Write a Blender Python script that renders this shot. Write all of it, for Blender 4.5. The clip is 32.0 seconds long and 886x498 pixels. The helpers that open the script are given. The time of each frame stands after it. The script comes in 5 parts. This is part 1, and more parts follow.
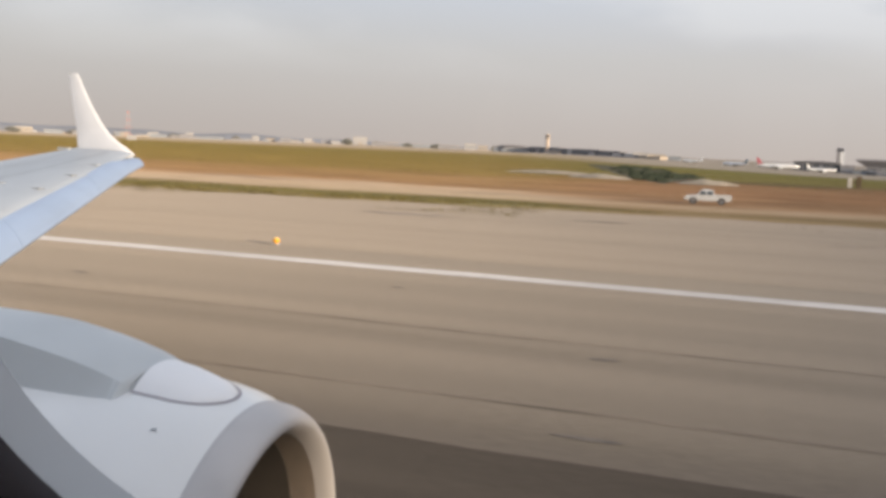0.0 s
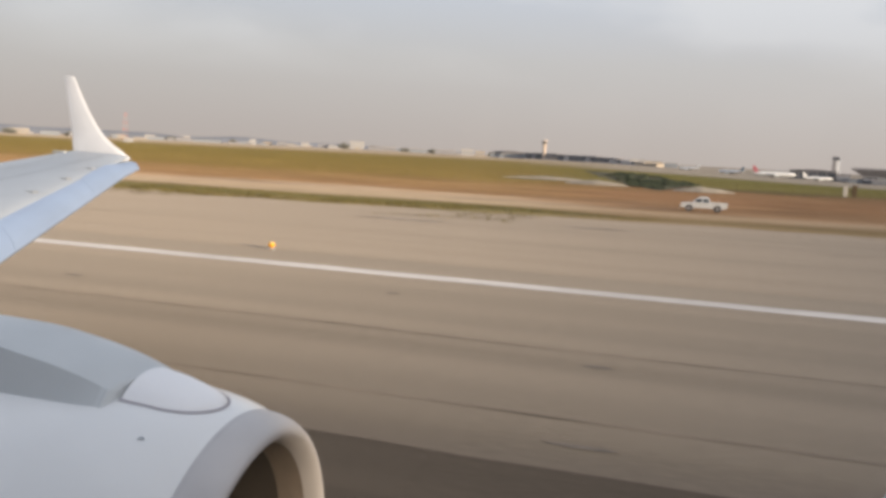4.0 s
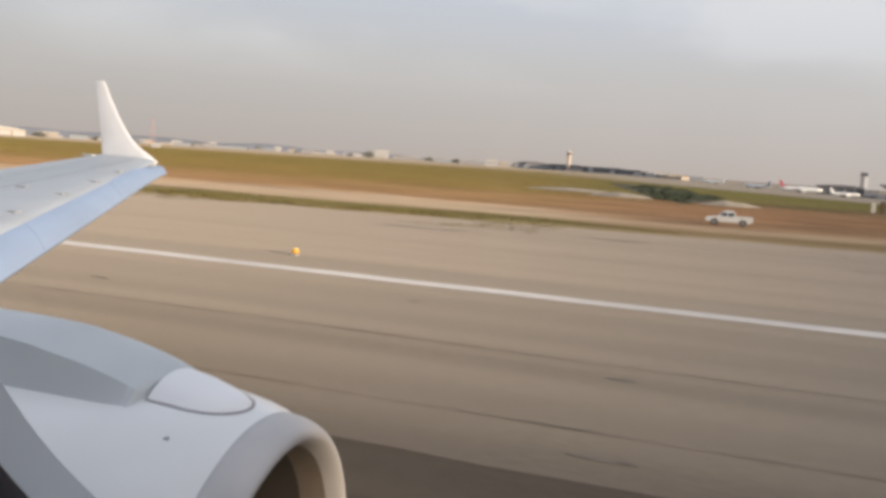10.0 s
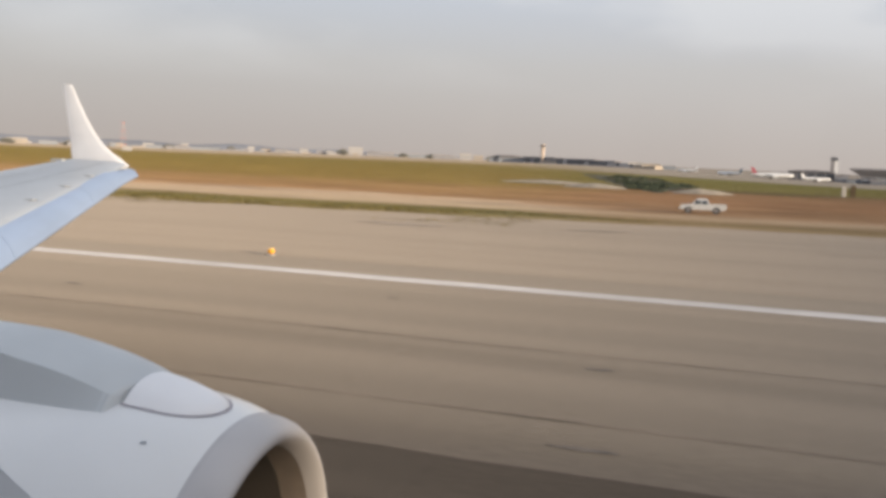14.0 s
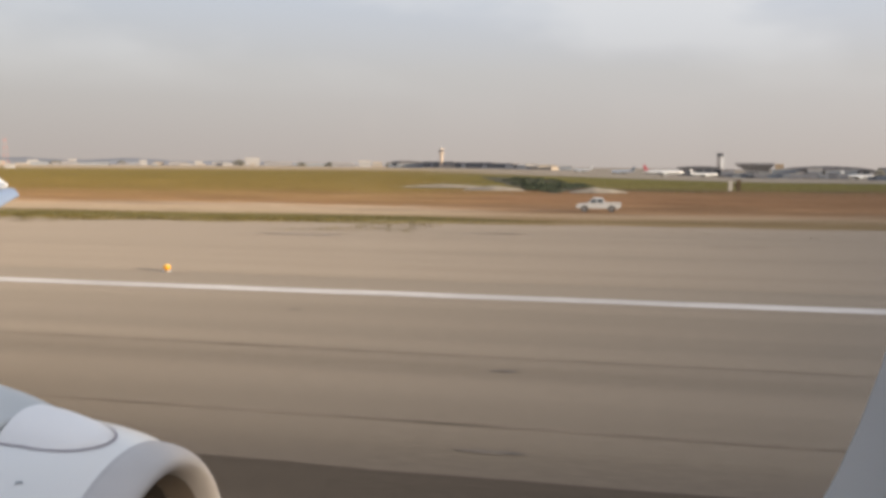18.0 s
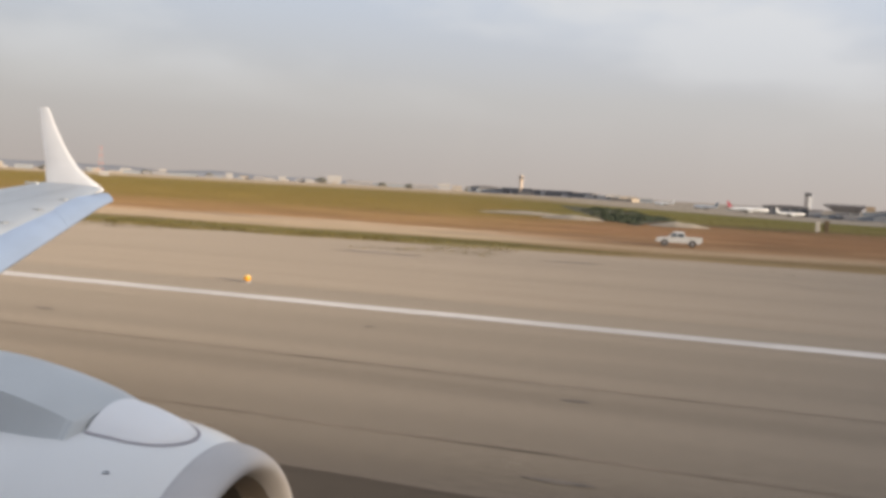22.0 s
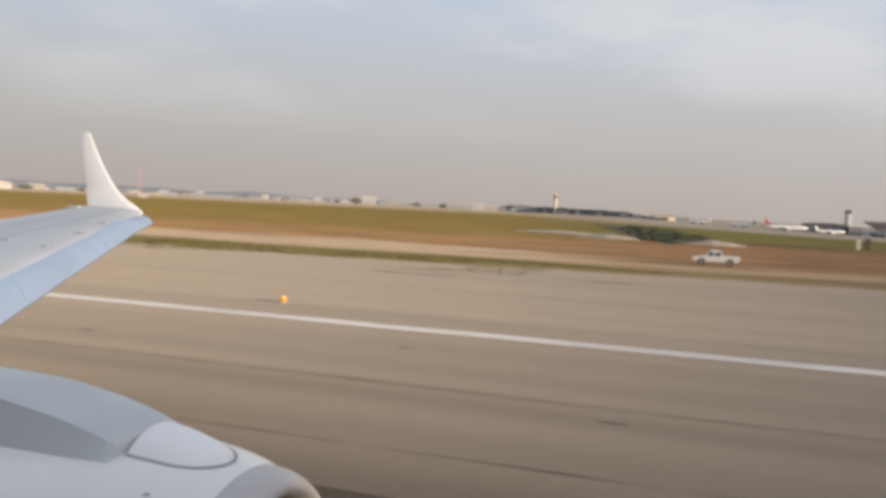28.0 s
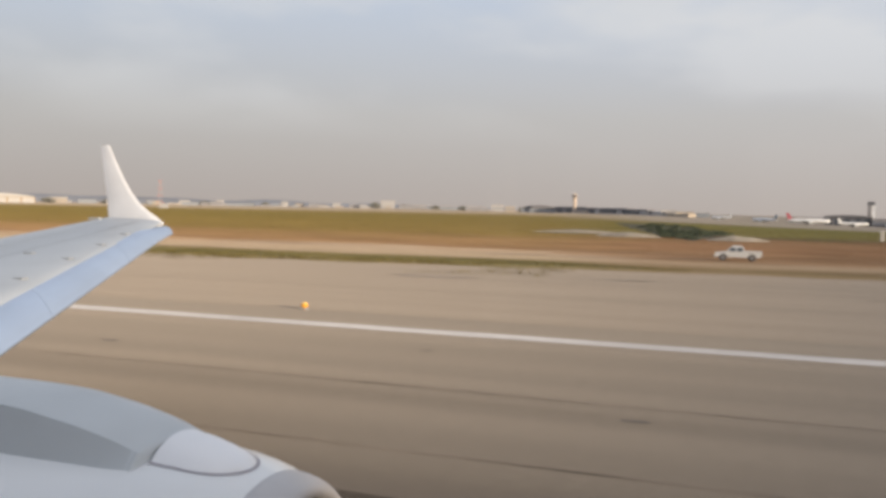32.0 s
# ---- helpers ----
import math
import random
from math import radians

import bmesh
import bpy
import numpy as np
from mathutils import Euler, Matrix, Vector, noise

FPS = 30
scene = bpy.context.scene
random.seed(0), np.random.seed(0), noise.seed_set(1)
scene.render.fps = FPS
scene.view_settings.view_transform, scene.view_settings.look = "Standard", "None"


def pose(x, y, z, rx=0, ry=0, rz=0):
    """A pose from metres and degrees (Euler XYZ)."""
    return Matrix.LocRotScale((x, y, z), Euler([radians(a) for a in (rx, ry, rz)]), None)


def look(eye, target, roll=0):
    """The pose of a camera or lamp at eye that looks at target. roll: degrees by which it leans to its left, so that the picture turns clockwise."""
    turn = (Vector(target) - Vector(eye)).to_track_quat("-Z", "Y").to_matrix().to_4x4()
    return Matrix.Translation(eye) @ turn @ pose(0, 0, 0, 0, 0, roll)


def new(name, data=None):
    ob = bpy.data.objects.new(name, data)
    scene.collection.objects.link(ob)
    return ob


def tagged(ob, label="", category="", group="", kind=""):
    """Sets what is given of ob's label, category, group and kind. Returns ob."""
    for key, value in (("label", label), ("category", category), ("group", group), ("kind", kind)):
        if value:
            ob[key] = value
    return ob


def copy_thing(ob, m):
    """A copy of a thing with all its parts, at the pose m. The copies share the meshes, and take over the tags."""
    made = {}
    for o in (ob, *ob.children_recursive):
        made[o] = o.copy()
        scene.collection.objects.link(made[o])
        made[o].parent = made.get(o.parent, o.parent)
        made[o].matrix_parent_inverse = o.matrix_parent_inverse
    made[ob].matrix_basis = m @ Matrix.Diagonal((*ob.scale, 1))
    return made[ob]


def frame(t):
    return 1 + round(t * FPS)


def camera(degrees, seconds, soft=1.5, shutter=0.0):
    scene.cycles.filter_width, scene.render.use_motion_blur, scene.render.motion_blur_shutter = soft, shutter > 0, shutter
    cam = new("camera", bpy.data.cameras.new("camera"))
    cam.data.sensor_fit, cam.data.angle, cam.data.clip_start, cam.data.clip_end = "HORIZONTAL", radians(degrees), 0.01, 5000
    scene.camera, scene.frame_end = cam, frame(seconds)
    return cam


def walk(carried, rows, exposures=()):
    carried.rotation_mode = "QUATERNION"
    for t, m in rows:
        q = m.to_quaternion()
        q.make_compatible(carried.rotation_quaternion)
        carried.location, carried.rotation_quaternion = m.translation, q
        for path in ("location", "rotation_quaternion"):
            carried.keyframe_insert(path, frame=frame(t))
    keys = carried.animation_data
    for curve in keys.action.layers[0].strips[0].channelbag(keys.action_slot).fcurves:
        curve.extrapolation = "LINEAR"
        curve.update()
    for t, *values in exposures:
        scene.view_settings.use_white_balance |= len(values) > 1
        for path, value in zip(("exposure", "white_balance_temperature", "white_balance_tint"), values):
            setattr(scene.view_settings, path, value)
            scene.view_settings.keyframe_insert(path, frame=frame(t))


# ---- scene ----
# A window seat over the port engine of an airliner standing on a runway.
# X runs towards the nose, Y out over the port wing, Z up; the seat is at X = Y = 0.
cam = camera(52.0, 32.0, 3.7)
PATH = [
    (0, -0.011, -0.013, 3.488, -6.4, -2.25, 19.21),
    (0.5, -0.011, -0, 3.494, -7.54, -2.54, 18.27),
    (1, -0.013, -0.003, 3.495, -7.95, -2.15, 18.61),
    (1.5, -0.011, -0.004, 3.493, -7.87, -1.31, 18.88),
    (2, 0, 0.003, 3.503, -7.63, -0.41, 19.27),
    (2.5, -0.009, -0.005, 3.505, -7.24, -0.01, 18.49),
    (3, -0.006, -0.011, 3.499, -6.29, -2.65, 19.81),
    (3.5, -0.002, -0.009, 3.499, -6.92, -0.84, 19.51),
    (4, 0.01, -0.007, 3.509, -6.07, -2.75, 19.02),
    (4.5, 0.013, -0.019, 3.497, -6.56, -3.28, 19.66),
    (6.5, 0.004, -0.011, 3.496, -6.08, -2.68, 19.87),
    (7, -0.008, -0.006, 3.498, -6.52, -3.7, 20.6),
    (7.5, -0.012, -0.003, 3.499, -6.67, -4.49, 21.07),
    (8, -0.009, -0.008, 3.491, -5.77, -2.94, 20.1),
    (8.5, -0.025, -0.002, 3.502, -6.29, -4.46, 20.68),
    (9, -0.007, -0.004, 3.492, -6.07, -2.99, 20.34),
    (9.5, -0.004, -0.001, 3.498, -5.43, -3.33, 20.8),
    (10, -0.009, -0.006, 3.493, -5.55, -3.61, 20.54),
    (10.5, -0.002, -0.009, 3.486, -5.29, -3.47, 20.42),
    (11, -0.006, -0.005, 3.494, -5.06, -3.39, 20.53),
    (11.5, -0.002, -0.003, 3.493, -5.56, -2.61, 20.65),
    (12, 0.006, -0.002, 3.501, -6.14, -2.5, 19.89),
    (12.5, -0.004, -0.003, 3.506, -6.35, -2.38, 19.59),
    (13, -0, 0, 3.5, -6.11, -2.58, 18.63),
    (13.5, -0.005, 0.004, 3.495, -5.88, -2.24, 18.36),
    (14, -0.001, 0.003, 3.49, -5.76, -2.11, 18.92),
    (14.5, -0, 0.008, 3.492, -6.04, -1.29, 18.56),
    (16.5, 0.001, 0.013, 3.486, -5.72, -1.12, 19.05),
    (17, -0.004, 0.021, 3.487, -5.95, -1.32, 19.04),
    (17.5, -0.01, 0.041, 3.494, -6.03, -1.92, 17.33),
    (18, 0.024, 0.074, 3.502, -5.25, -0.31, 12.6),
    (18.5, 0.019, 0.068, 3.5, -5.65, 1.47, 11.5),
    (19, 0.017, 0.087, 3.495, -5.24, 0.45, 12.64),
    (19.5, 0, 0.093, 3.494, -5.72, -0.26, 14.06),
    (20, -0.024, 0.081, 3.492, -5.67, 0.53, 14.36),
    (20.5, -0.025, 0.076, 3.486, -5.3, 1.11, 16.15),
    (21, -0.016, 0.069, 3.478, -4.88, -0.65, 17.16),
    (21.5, -0.013, 0.065, 3.477, -4.66, -1.43, 17.58),
    (22, -0.013, 0.056, 3.475, -3.83, -2.96, 17.58),
    (22.5, -0.005, 0.051, 3.463, -3.14, -2.49, 18.18),
    (23, -0.012, 0.053, 3.474, -2.75, -3.56, 18.65),
    (23.5, -0.007, 0.042, 3.476, -2.88, -4.26, 18.86),
    (24, -0.009, 0.033, 3.481, -2.76, -4.4, 19.13),
    (24.5, -0.003, 0.039, 3.481, -2.78, -4.6, 19.34),
    (25, 0.002, 0.034, 3.483, -2.86, -4.34, 19.46),
    (25.5, 0.011, 0.037, 3.487, -3.14, -4.37, 19.61),
    (27.5, 0.014, 0.02, 3.495, -2.98, -4.13, 19.85),
    (28, 0.006, 0.018, 3.498, -2.69, -2.59, 19.74),
    (28.5, 0.018, 0.021, 3.499, -1.47, -1.63, 20.56),
    (29, 0.028, 0.02, 3.493, -2.07, -1.33, 20.96),
    (29.5, 0.027, 0.029, 3.501, -1.8, -2.1, 20.66),
    (30, 0.022, 0.025, 3.497, -1.87, -2.34, 21.14),
    (30.5, 0.017, 0.017, 3.496, -1.92, -1.84, 20.64),
    (31, 0.02, 0.019, 3.506, -2, -1.08, 20.57),
    (31.5, 0.026, 0.015, 3.497, -2.22, -1.25, 20.71),
    (32, 0.025, 0.015, 3.498, -2.56, -1.07, 20.93),
]
SIZE = 1.12                        # the plan below is drawn at 1 : 1.12; the last lines bring it to full size
walk(cam, [(r[0], pose(r[1] * SIZE, r[2] * SIZE, r[3] * SIZE, 90 + r[4], r[5], r[6])) for r in PATH],
     [(0.0, 0.43), (1.2, 0.42), (2.2, 0.36), (6.0, 0.345), (20.0, 0.335), (24.0, 0.27), (32.0, 0.25)])

# ---- light ----
SUN_UP, SUN_FROM = 9.0, 109.2     # degrees: height, and heading of the sun clockwise from +Y
world = bpy.data.worlds.new("sky")
scene.world = world
world.use_nodes = True
wn, wl = world.node_tree.nodes, world.node_tree.links
wn.clear()
w_out = wn.new("ShaderNodeOutputWorld")
w_bg = wn.new("ShaderNodeBackground")
w_sky = wn.new("ShaderNodeTexSky")
w_sky.sky_type, w_sky.sun_disc = "NISHITA", False
w_sky.sun_elevation, w_sky.sun_rotation = radians(SUN_UP), radians(SUN_FROM)
w_sky.air_density, w_sky.dust_density, w_sky.ozone_density = 1.0, 3.0, 1.0
w_co = wn.new("ShaderNodeTexCoord")
w_sep = wn.new("ShaderNodeSeparateXYZ")
w_haze = wn.new("ShaderNodeMapRange")
w_haze.inputs["From Min"].default_value, w_haze.inputs["From Max"].default_value = -0.02, 0.42
w_haze.inputs["To Min"].default_value, w_haze.inputs["To Max"].default_value = 0.97, 0.62
w_col = wn.new("ShaderNodeValToRGB")
w_col.color_ramp.elements[0].position, w_col.color_ramp.elements[0].color = 0.0, (4.35, 3.85, 3.55, 1)
w_col.color_ramp.elements[1].position, w_col.color_ramp.elements[1].color = 0.24, (5.85, 6.48, 7.7, 1)
e_top = w_col.color_ramp.elements.new(0.75)
e_top.color = (7.6, 8.2, 9.4, 1)
e_mid = w_col.color_ramp.elements.new(0.10)
e_mid.color = (5.05, 4.88, 4.86, 1)
w_map = wn.new("ShaderNodeMapping")
w_map.inputs["Scale"].default_value = (2.0, 2.0, 6.0)
w_cl = wn.new("ShaderNodeTexNoise")
w_cl.inputs["Scale"].default_value, w_cl.inputs["Detail"].default_value, w_cl.inputs["Roughness"].default_value = 1.6, 5, 0.5
w_clr = wn.new("ShaderNodeMapRange")
w_clr.inputs["From Min"].default_value, w_clr.inputs["From Max"].default_value = 0.46, 0.62
w_clm = wn.new("ShaderNodeMix")
w_clm.data_type = "RGBA"
w_clm.inputs["B"].default_value = (7.4, 7.3, 7.35, 1)
w_cla = wn.new("ShaderNodeMath")
w_cla.operation = "MULTIPLY"
w_clz = wn.new("ShaderNodeMapRange")
w_clz.inputs["From Min"].default_value, w_clz.inputs["From Max"].default_value = 0.07, 0.19
w_clz.inputs["To Max"].default_value = 0.75
w_mix = wn.new("ShaderNodeMix")
w_mix.data_type = "RGBA"
w_bg.inputs["Strength"].default_value = 0.103
wl.new(w_co.outputs["Generated"], w_sep.inputs[0])
wl.new(w_sep.outputs["Z"], w_haze.inputs["Value"])
wl.new(w_sep.outputs["Z"], w_col.inputs["Fac"])
wl.new(w_sep.outputs["Z"], w_clz.inputs["Value"])
wl.new(w_co.outputs["Generated"], w_map.inputs["Vector"])
wl.new(w_map.outputs["Vector"], w_cl.inputs["Vector"])
wl.new(w_cl.outputs["Fac"], w_clr.inputs["Value"])
wl.new(w_clr.outputs["Result"], w_cla.inputs[0])
wl.new(w_clz.outputs["Result"], w_cla.inputs[1])
wl.new(w_cla.outputs[0], w_clm.inputs["Factor"])
wl.new(w_col.outputs["Color"], w_clm.inputs["A"])
wl.new(w_haze.outputs["Result"], w_mix.inputs["Factor"])
wl.new(w_sky.outputs["Color"], w_mix.inputs["A"])
wl.new(w_clm.outputs["Result"], w_mix.inputs["B"])
w_side = wn.new("ShaderNodeMapRange")
w_side.inputs["From Min"].default_value, w_side.inputs["From Max"].default_value = -0.75, 0.3
w_side.inputs["To Min"].default_value, w_side.inputs["To Max"].default_value = 0.87, 0.98
w_mul = wn.new("ShaderNodeVectorMath")
w_mul.operation = "SCALE"
wl.new(w_sep.outputs["X"], w_side.inputs["Value"])
wl.new(w_mix.outputs["Result"], w_mul.inputs[0])
wl.new(w_side.outputs["Result"], w_mul.inputs["Scale"])
wl.new(w_mul.outputs["Vector"], w_bg.inputs["Color"])
wl.new(w_bg.outputs["Background"], w_out.inputs["Surface"])

sun_data = bpy.data.lights.new("sun", "SUN")
sun_data.energy, sun_data.angle, sun_data.color = 4.7, radians(3.0), (1.0, 0.81, 0.59)
sun = new("sun", sun_data)
az, el = radians(SUN_FROM), radians(SUN_UP)
sun_way = Vector((math.sin(az) * math.cos(el), math.cos(az) * math.cos(el), math.sin(el)))
sun.matrix_world = look(sun_way * 60, (0, 0, 0))


# ---- materials ----
def material(name, color, rough=0.6, metal=0.0, vary=0.12, scale=3.0, stretch=(1, 1, 1), fine=0.0, fine_scale=60.0, bump=0.0, coat=0.0, second=None):
    """Paint, metal, stone or soil: a base colour with patches at one scale and grain at a finer one."""
    m = bpy.data.materials.new(name)
    m.use_nodes = True
    n, l = m.node_tree.nodes, m.node_tree.links
    b = n["Principled BSDF"]
    b.inputs["Roughness"].default_value, b.inputs["Metallic"].default_value = rough, metal
    b.inputs["Coat Weight"].default_value = coat
    if rough >= 0.79:
        b.inputs["Specular IOR Level"].default_value = 0.1
    co, mp, tex, tex2 = n.new("ShaderNodeTexCoord"), n.new("ShaderNodeMapping"), n.new("ShaderNodeTexNoise"), n.new("ShaderNodeTexNoise")
    mp.inputs["Scale"].default_value = stretch
    l.new(co.outputs["Object"], mp.inputs["Vector"])
    for t, s in ((tex, scale), (tex2, fine_scale)):
        t.inputs["Scale"].default_value, t.inputs["Detail"].default_value = s, 6
        l.new(mp.outputs["Vector"], t.inputs["Vector"])
    mix = n.new("ShaderNodeMix")
    mix.data_type = "RGBA"
    dark = second or tuple(c * (1 - vary * 2) for c in color)
    lite = color if second else tuple(min(1, c * (1 + vary)) for c in color)
    mix.inputs["A"].default_value, mix.inputs["B"].default_value = (*dark, 1), (*lite, 1)
    rng = n.new("ShaderNodeMapRange")
    rng.inputs["From Min"].default_value, rng.inputs["From Max"].default_value = 0.3, 0.62
    l.new(tex.outputs["Fac"], rng.inputs["Value"])
    l.new(rng.outputs["Result"], mix.inputs["Factor"])
    last = mix.outputs["Result"]
    if fine:
        mul = n.new("ShaderNodeMix")
        mul.data_type, mul.blend_type = "RGBA", "MULTIPLY"
        mul.inputs["Factor"].default_value = fine
        l.new(last, mul.inputs["A"])
        r2 = n.new("ShaderNodeMapRange")
        r2.inputs["From Min"].default_value, r2.inputs["From Max"].default_value = 0.3, 0.65
        r2.inputs["To Min"].default_value, r2.inputs["To Max"].default_value = 0.35, 1.1
        l.new(tex2.outputs["Fac"], r2.inputs["Value"])
        l.new(r2.outputs["Result"], mul.inputs["B"])
        last = mul.outputs["Result"]
    l.new(last, b.inputs["Base Color"])
    if bump:
        bp = n.new("ShaderNodeBump")
        bp.inputs["Strength"].default_value, bp.inputs["Distance"].default_value = bump, 0.02
        l.new(tex2.outputs["Fac"], bp.inputs["Height"])
        l.new(bp.outputs["Normal"], b.inputs["Normal"])
    return m


WHITE_PAINT = material("white_aircraft_paint", (0.80, 0.80, 0.80), 0.32, vary=0.03, scale=1.2, coat=0.3)
GREY_PAINT = material("grey_wing_paint", (0.41, 0.44, 0.475), 0.42, vary=0.05, scale=1.5, stretch=(1, 0.3, 1))
LIP_METAL = material("satin_inlet_metal", (0.50, 0.475, 0.47), 0.45, metal=0.3, vary=0.05, scale=4)
# the slat's blue is the sky's reflection, put into the base colour
SLAT_METAL = material("sky_tinted_slat_metal", (0.385, 0.475, 0.63), 0.34, metal=0.5, vary=0.04, scale=2, stretch=(1, 0.3, 1))
# liner, case and cavity get darker inwards: the inlet's shade in their colour
LINER = material("inlet_liner", (0.195, 0.16, 0.132), 0.55, vary=0.06, scale=20)
FAN_BLACK = material("fan_cavity_shade", (0.04, 0.037, 0.035), 0.8, vary=0.1)
FAN_DARK = material("fan_titanium", (0.07, 0.07, 0.073), 0.5, metal=0.5, vary=0.1)
SEAL_DARK = material("dark_rubber_seal", (0.34, 0.31, 0.34), 0.7, vary=0.1)
PYLON_GREY = material("pylon_paint", (0.535, 0.557, 0.57), 0.4, vary=0.05, scale=2)
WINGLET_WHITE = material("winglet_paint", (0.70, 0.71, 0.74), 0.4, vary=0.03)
CAP_WHITE = material("white_fairing_paint", (0.88, 0.87, 0.88), 0.35, vary=0.03)
COVER_GREY = material("scuffed_cover_paint", (0.27, 0.29, 0.315), 0.55, vary=0.25, scale=9)
SEAM_GREY = material("panel_seam", (0.31, 0.335, 0.365), 0.55, vary=0.12, scale=4)
CABIN_PLASTIC = material("cabin_plastic", (0.84, 0.85, 0.87), 0.5, vary=0.05)
# the cabin's shade is put into this colour for reveal, lining and floor
CABIN_DARK = material("cabin_shade", (0.05, 0.055, 0.065), 0.7, vary=0.1)
TYRE = material("tyre_rubber", (0.03, 0.03, 0.03), 0.8, vary=0.15)
STEEL = material("gear_steel", (0.45, 0.46, 0.47), 0.4, metal=0.7, vary=0.1)
LINE_WHITE = material("white_line_paint", (0.43, 0.42, 0.425), 0.7, vary=0.16, scale=0.6, stretch=(0.3, 1, 1), fine=0.25, fine_scale=8)
LINE_WHITE.node_tree.nodes["Principled BSDF"].inputs["Diffuse Roughness"].default_value = 1.0
LINE_YELLOW = material("yellow_line_paint", (0.72, 0.42, 0.04), 0.7, vary=0.1, scale=0.8, fine=0.25, fine_scale=10)
LAMP_ORANGE = material("orange_lamp_body", (0.85, 0.38, 0.02), 0.5, vary=0.08)
LENS = material("lamp_lens", (0.80, 0.52, 0.16), 0.15, vary=0.02)
SIGN_BLACK = material("sign_black", (0.02, 0.02, 0.02), 0.5, vary=0.1)
SIGN_YELLOW = material("sign_yellow", (0.80, 0.48, 0.02), 0.5, vary=0.05)
CONCRETE = material("pale_concrete", (0.50, 0.47, 0.43), 0.8, vary=0.1, scale=0.3)
BLD_WHITE = material("white_render_wall", (0.42, 0.405, 0.40), 0.8, vary=0.06, scale=0.2)
BLD_CREAM = material("cream_wall", (0.41, 0.355, 0.295), 0.8, vary=0.08, scale=0.2)
BLD_GREY = material("grey_wall", (0.29, 0.28, 0.29), 0.8, vary=0.1, scale=0.2)
BLD_BLUE = material("blue_grey_cladding", (0.26, 0.285, 0.32), 0.6, vary=0.1, scale=0.2)
BLD_OCHRE = material("ochre_wall", (0.40, 0.31, 0.22), 0.8, vary=0.1, scale=0.2)
# dark roof and dark glazing are lightened in colour to stand for distance haze
ROOF_DARK = material("haze_paled_dark_roof", (0.165, 0.162, 0.178), 0.7, vary=0.1, scale=0.2)
ROOF_PALE = material("pale_metal_roof", (0.46, 0.45, 0.44), 0.5, vary=0.06, scale=0.2)
GLASS_DARK = material("haze_paled_dark_glazing", (0.11, 0.118, 0.135), 0.15, vary=0.1)
TOWER_TAN = material("tan_tower_concrete", (0.58, 0.48, 0.40), 0.8, vary=0.06, scale=0.3)
RED_PAINT = material("red_tail_paint", (0.45, 0.11, 0.13), 0.4, vary=0.05)
TEAL_PAINT = material("teal_tail_paint", (0.10, 0.17, 0.24), 0.4, vary=0.05)
MAST_RED = material("red_mast_paint", (0.62, 0.16, 0.10), 0.6, vary=0.1)
CAR_WHITE = material("white_car_paint", (0.50, 0.505, 0.51), 0.3, vary=0.03, coat=0.5)
CAR_GLASS = material("car_glass", (0.05, 0.06, 0.07), 0.1, vary=0.05)
SHRUB = material("dark_shrub_leaves", (0.055, 0.066, 0.045), 0.8, vary=0.35, scale=1.5)
HAZED_TREE = material("haze_paled_olive_leaves", (0.19, 0.188, 0.165), 0.8, vary=0.3, scale=0.3)
CASE_GREY = material("fan_case_shade", (0.07, 0.06, 0.052), 0.6, vary=0.1)
BARK = material("bark", (0.12, 0.09, 0.06), 0.9, vary=0.2)
WEED = material("dark_weed", (0.10, 0.095, 0.05), 0.9, vary=0.3)
DRY_GRASS = material("dry_grass_blades", (0.165, 0.135, 0.05), 0.9, vary=0.3, scale=0.5)
SAND_HEAP = material("pale_sand_heap", (0.37, 0.315, 0.245), 0.95, vary=0.12, scale=0.4, fine=0.3, fine_scale=3, bump=0.4)
DIGGER = material("digger_yellow", (0.55, 0.40, 0.12), 0.6, vary=0.15)
HILL = material("hazy_hill", (0.27, 0.275, 0.295), 0.95, vary=0.08, scale=0.003)


def pavement_material(name, color, dark, streak):
    """Aged paving with tyre streaks drawn out along the runway, blotches and aggregate."""
    m = material(name, color, 0.85, vary=0.1, scale=0.12, stretch=(0.25, 1, 1), fine=0.22, fine_scale=14, bump=0.25, second=dark)
    n, l = m.node_tree.nodes, m.node_tree.links
    b = n["Principled BSDF"]
    b.inputs["Diffuse Roughness"].default_value = 1.0
    base = b.inputs["Base Color"].links[0].from_socket
    co, mp, tex, rng, mul = n.new("ShaderNodeTexCoord"), n.new("ShaderNodeMapping"), n.new("ShaderNodeTexNoise"), n.new("ShaderNodeMapRange"), n.new("ShaderNodeMix")
    mp.inputs["Scale"].default_value = (0.012, 0.55, 1)
    tex.inputs["Scale"].default_value, tex.inputs["Detail"].default_value, tex.inputs["Roughness"].default_value = 1.0, 8, 0.62
    rng.inputs["From Min"].default_value, rng.inputs["From Max"].default_value = 0.34, 0.56
    rng.inputs["To Min"].default_value, rng.inputs["To Max"].default_value = 1 - streak, 1.0
    mul.data_type, mul.blend_type = "RGBA", "MULTIPLY"
    mul.inputs["Factor"].default_value = 1
    l.new(co.outputs["Object"], mp.inputs["Vector"])
    l.new(mp.outputs["Vector"], tex.inputs["Vector"])
    l.new(tex.outputs["Fac"], rng.inputs["Value"])
    l.new(base, mul.inputs["A"])
    l.new(rng.outputs["Result"], mul.inputs["B"])
    l.new(mul.outputs["Result"], b.inputs["Base Color"])
    return m


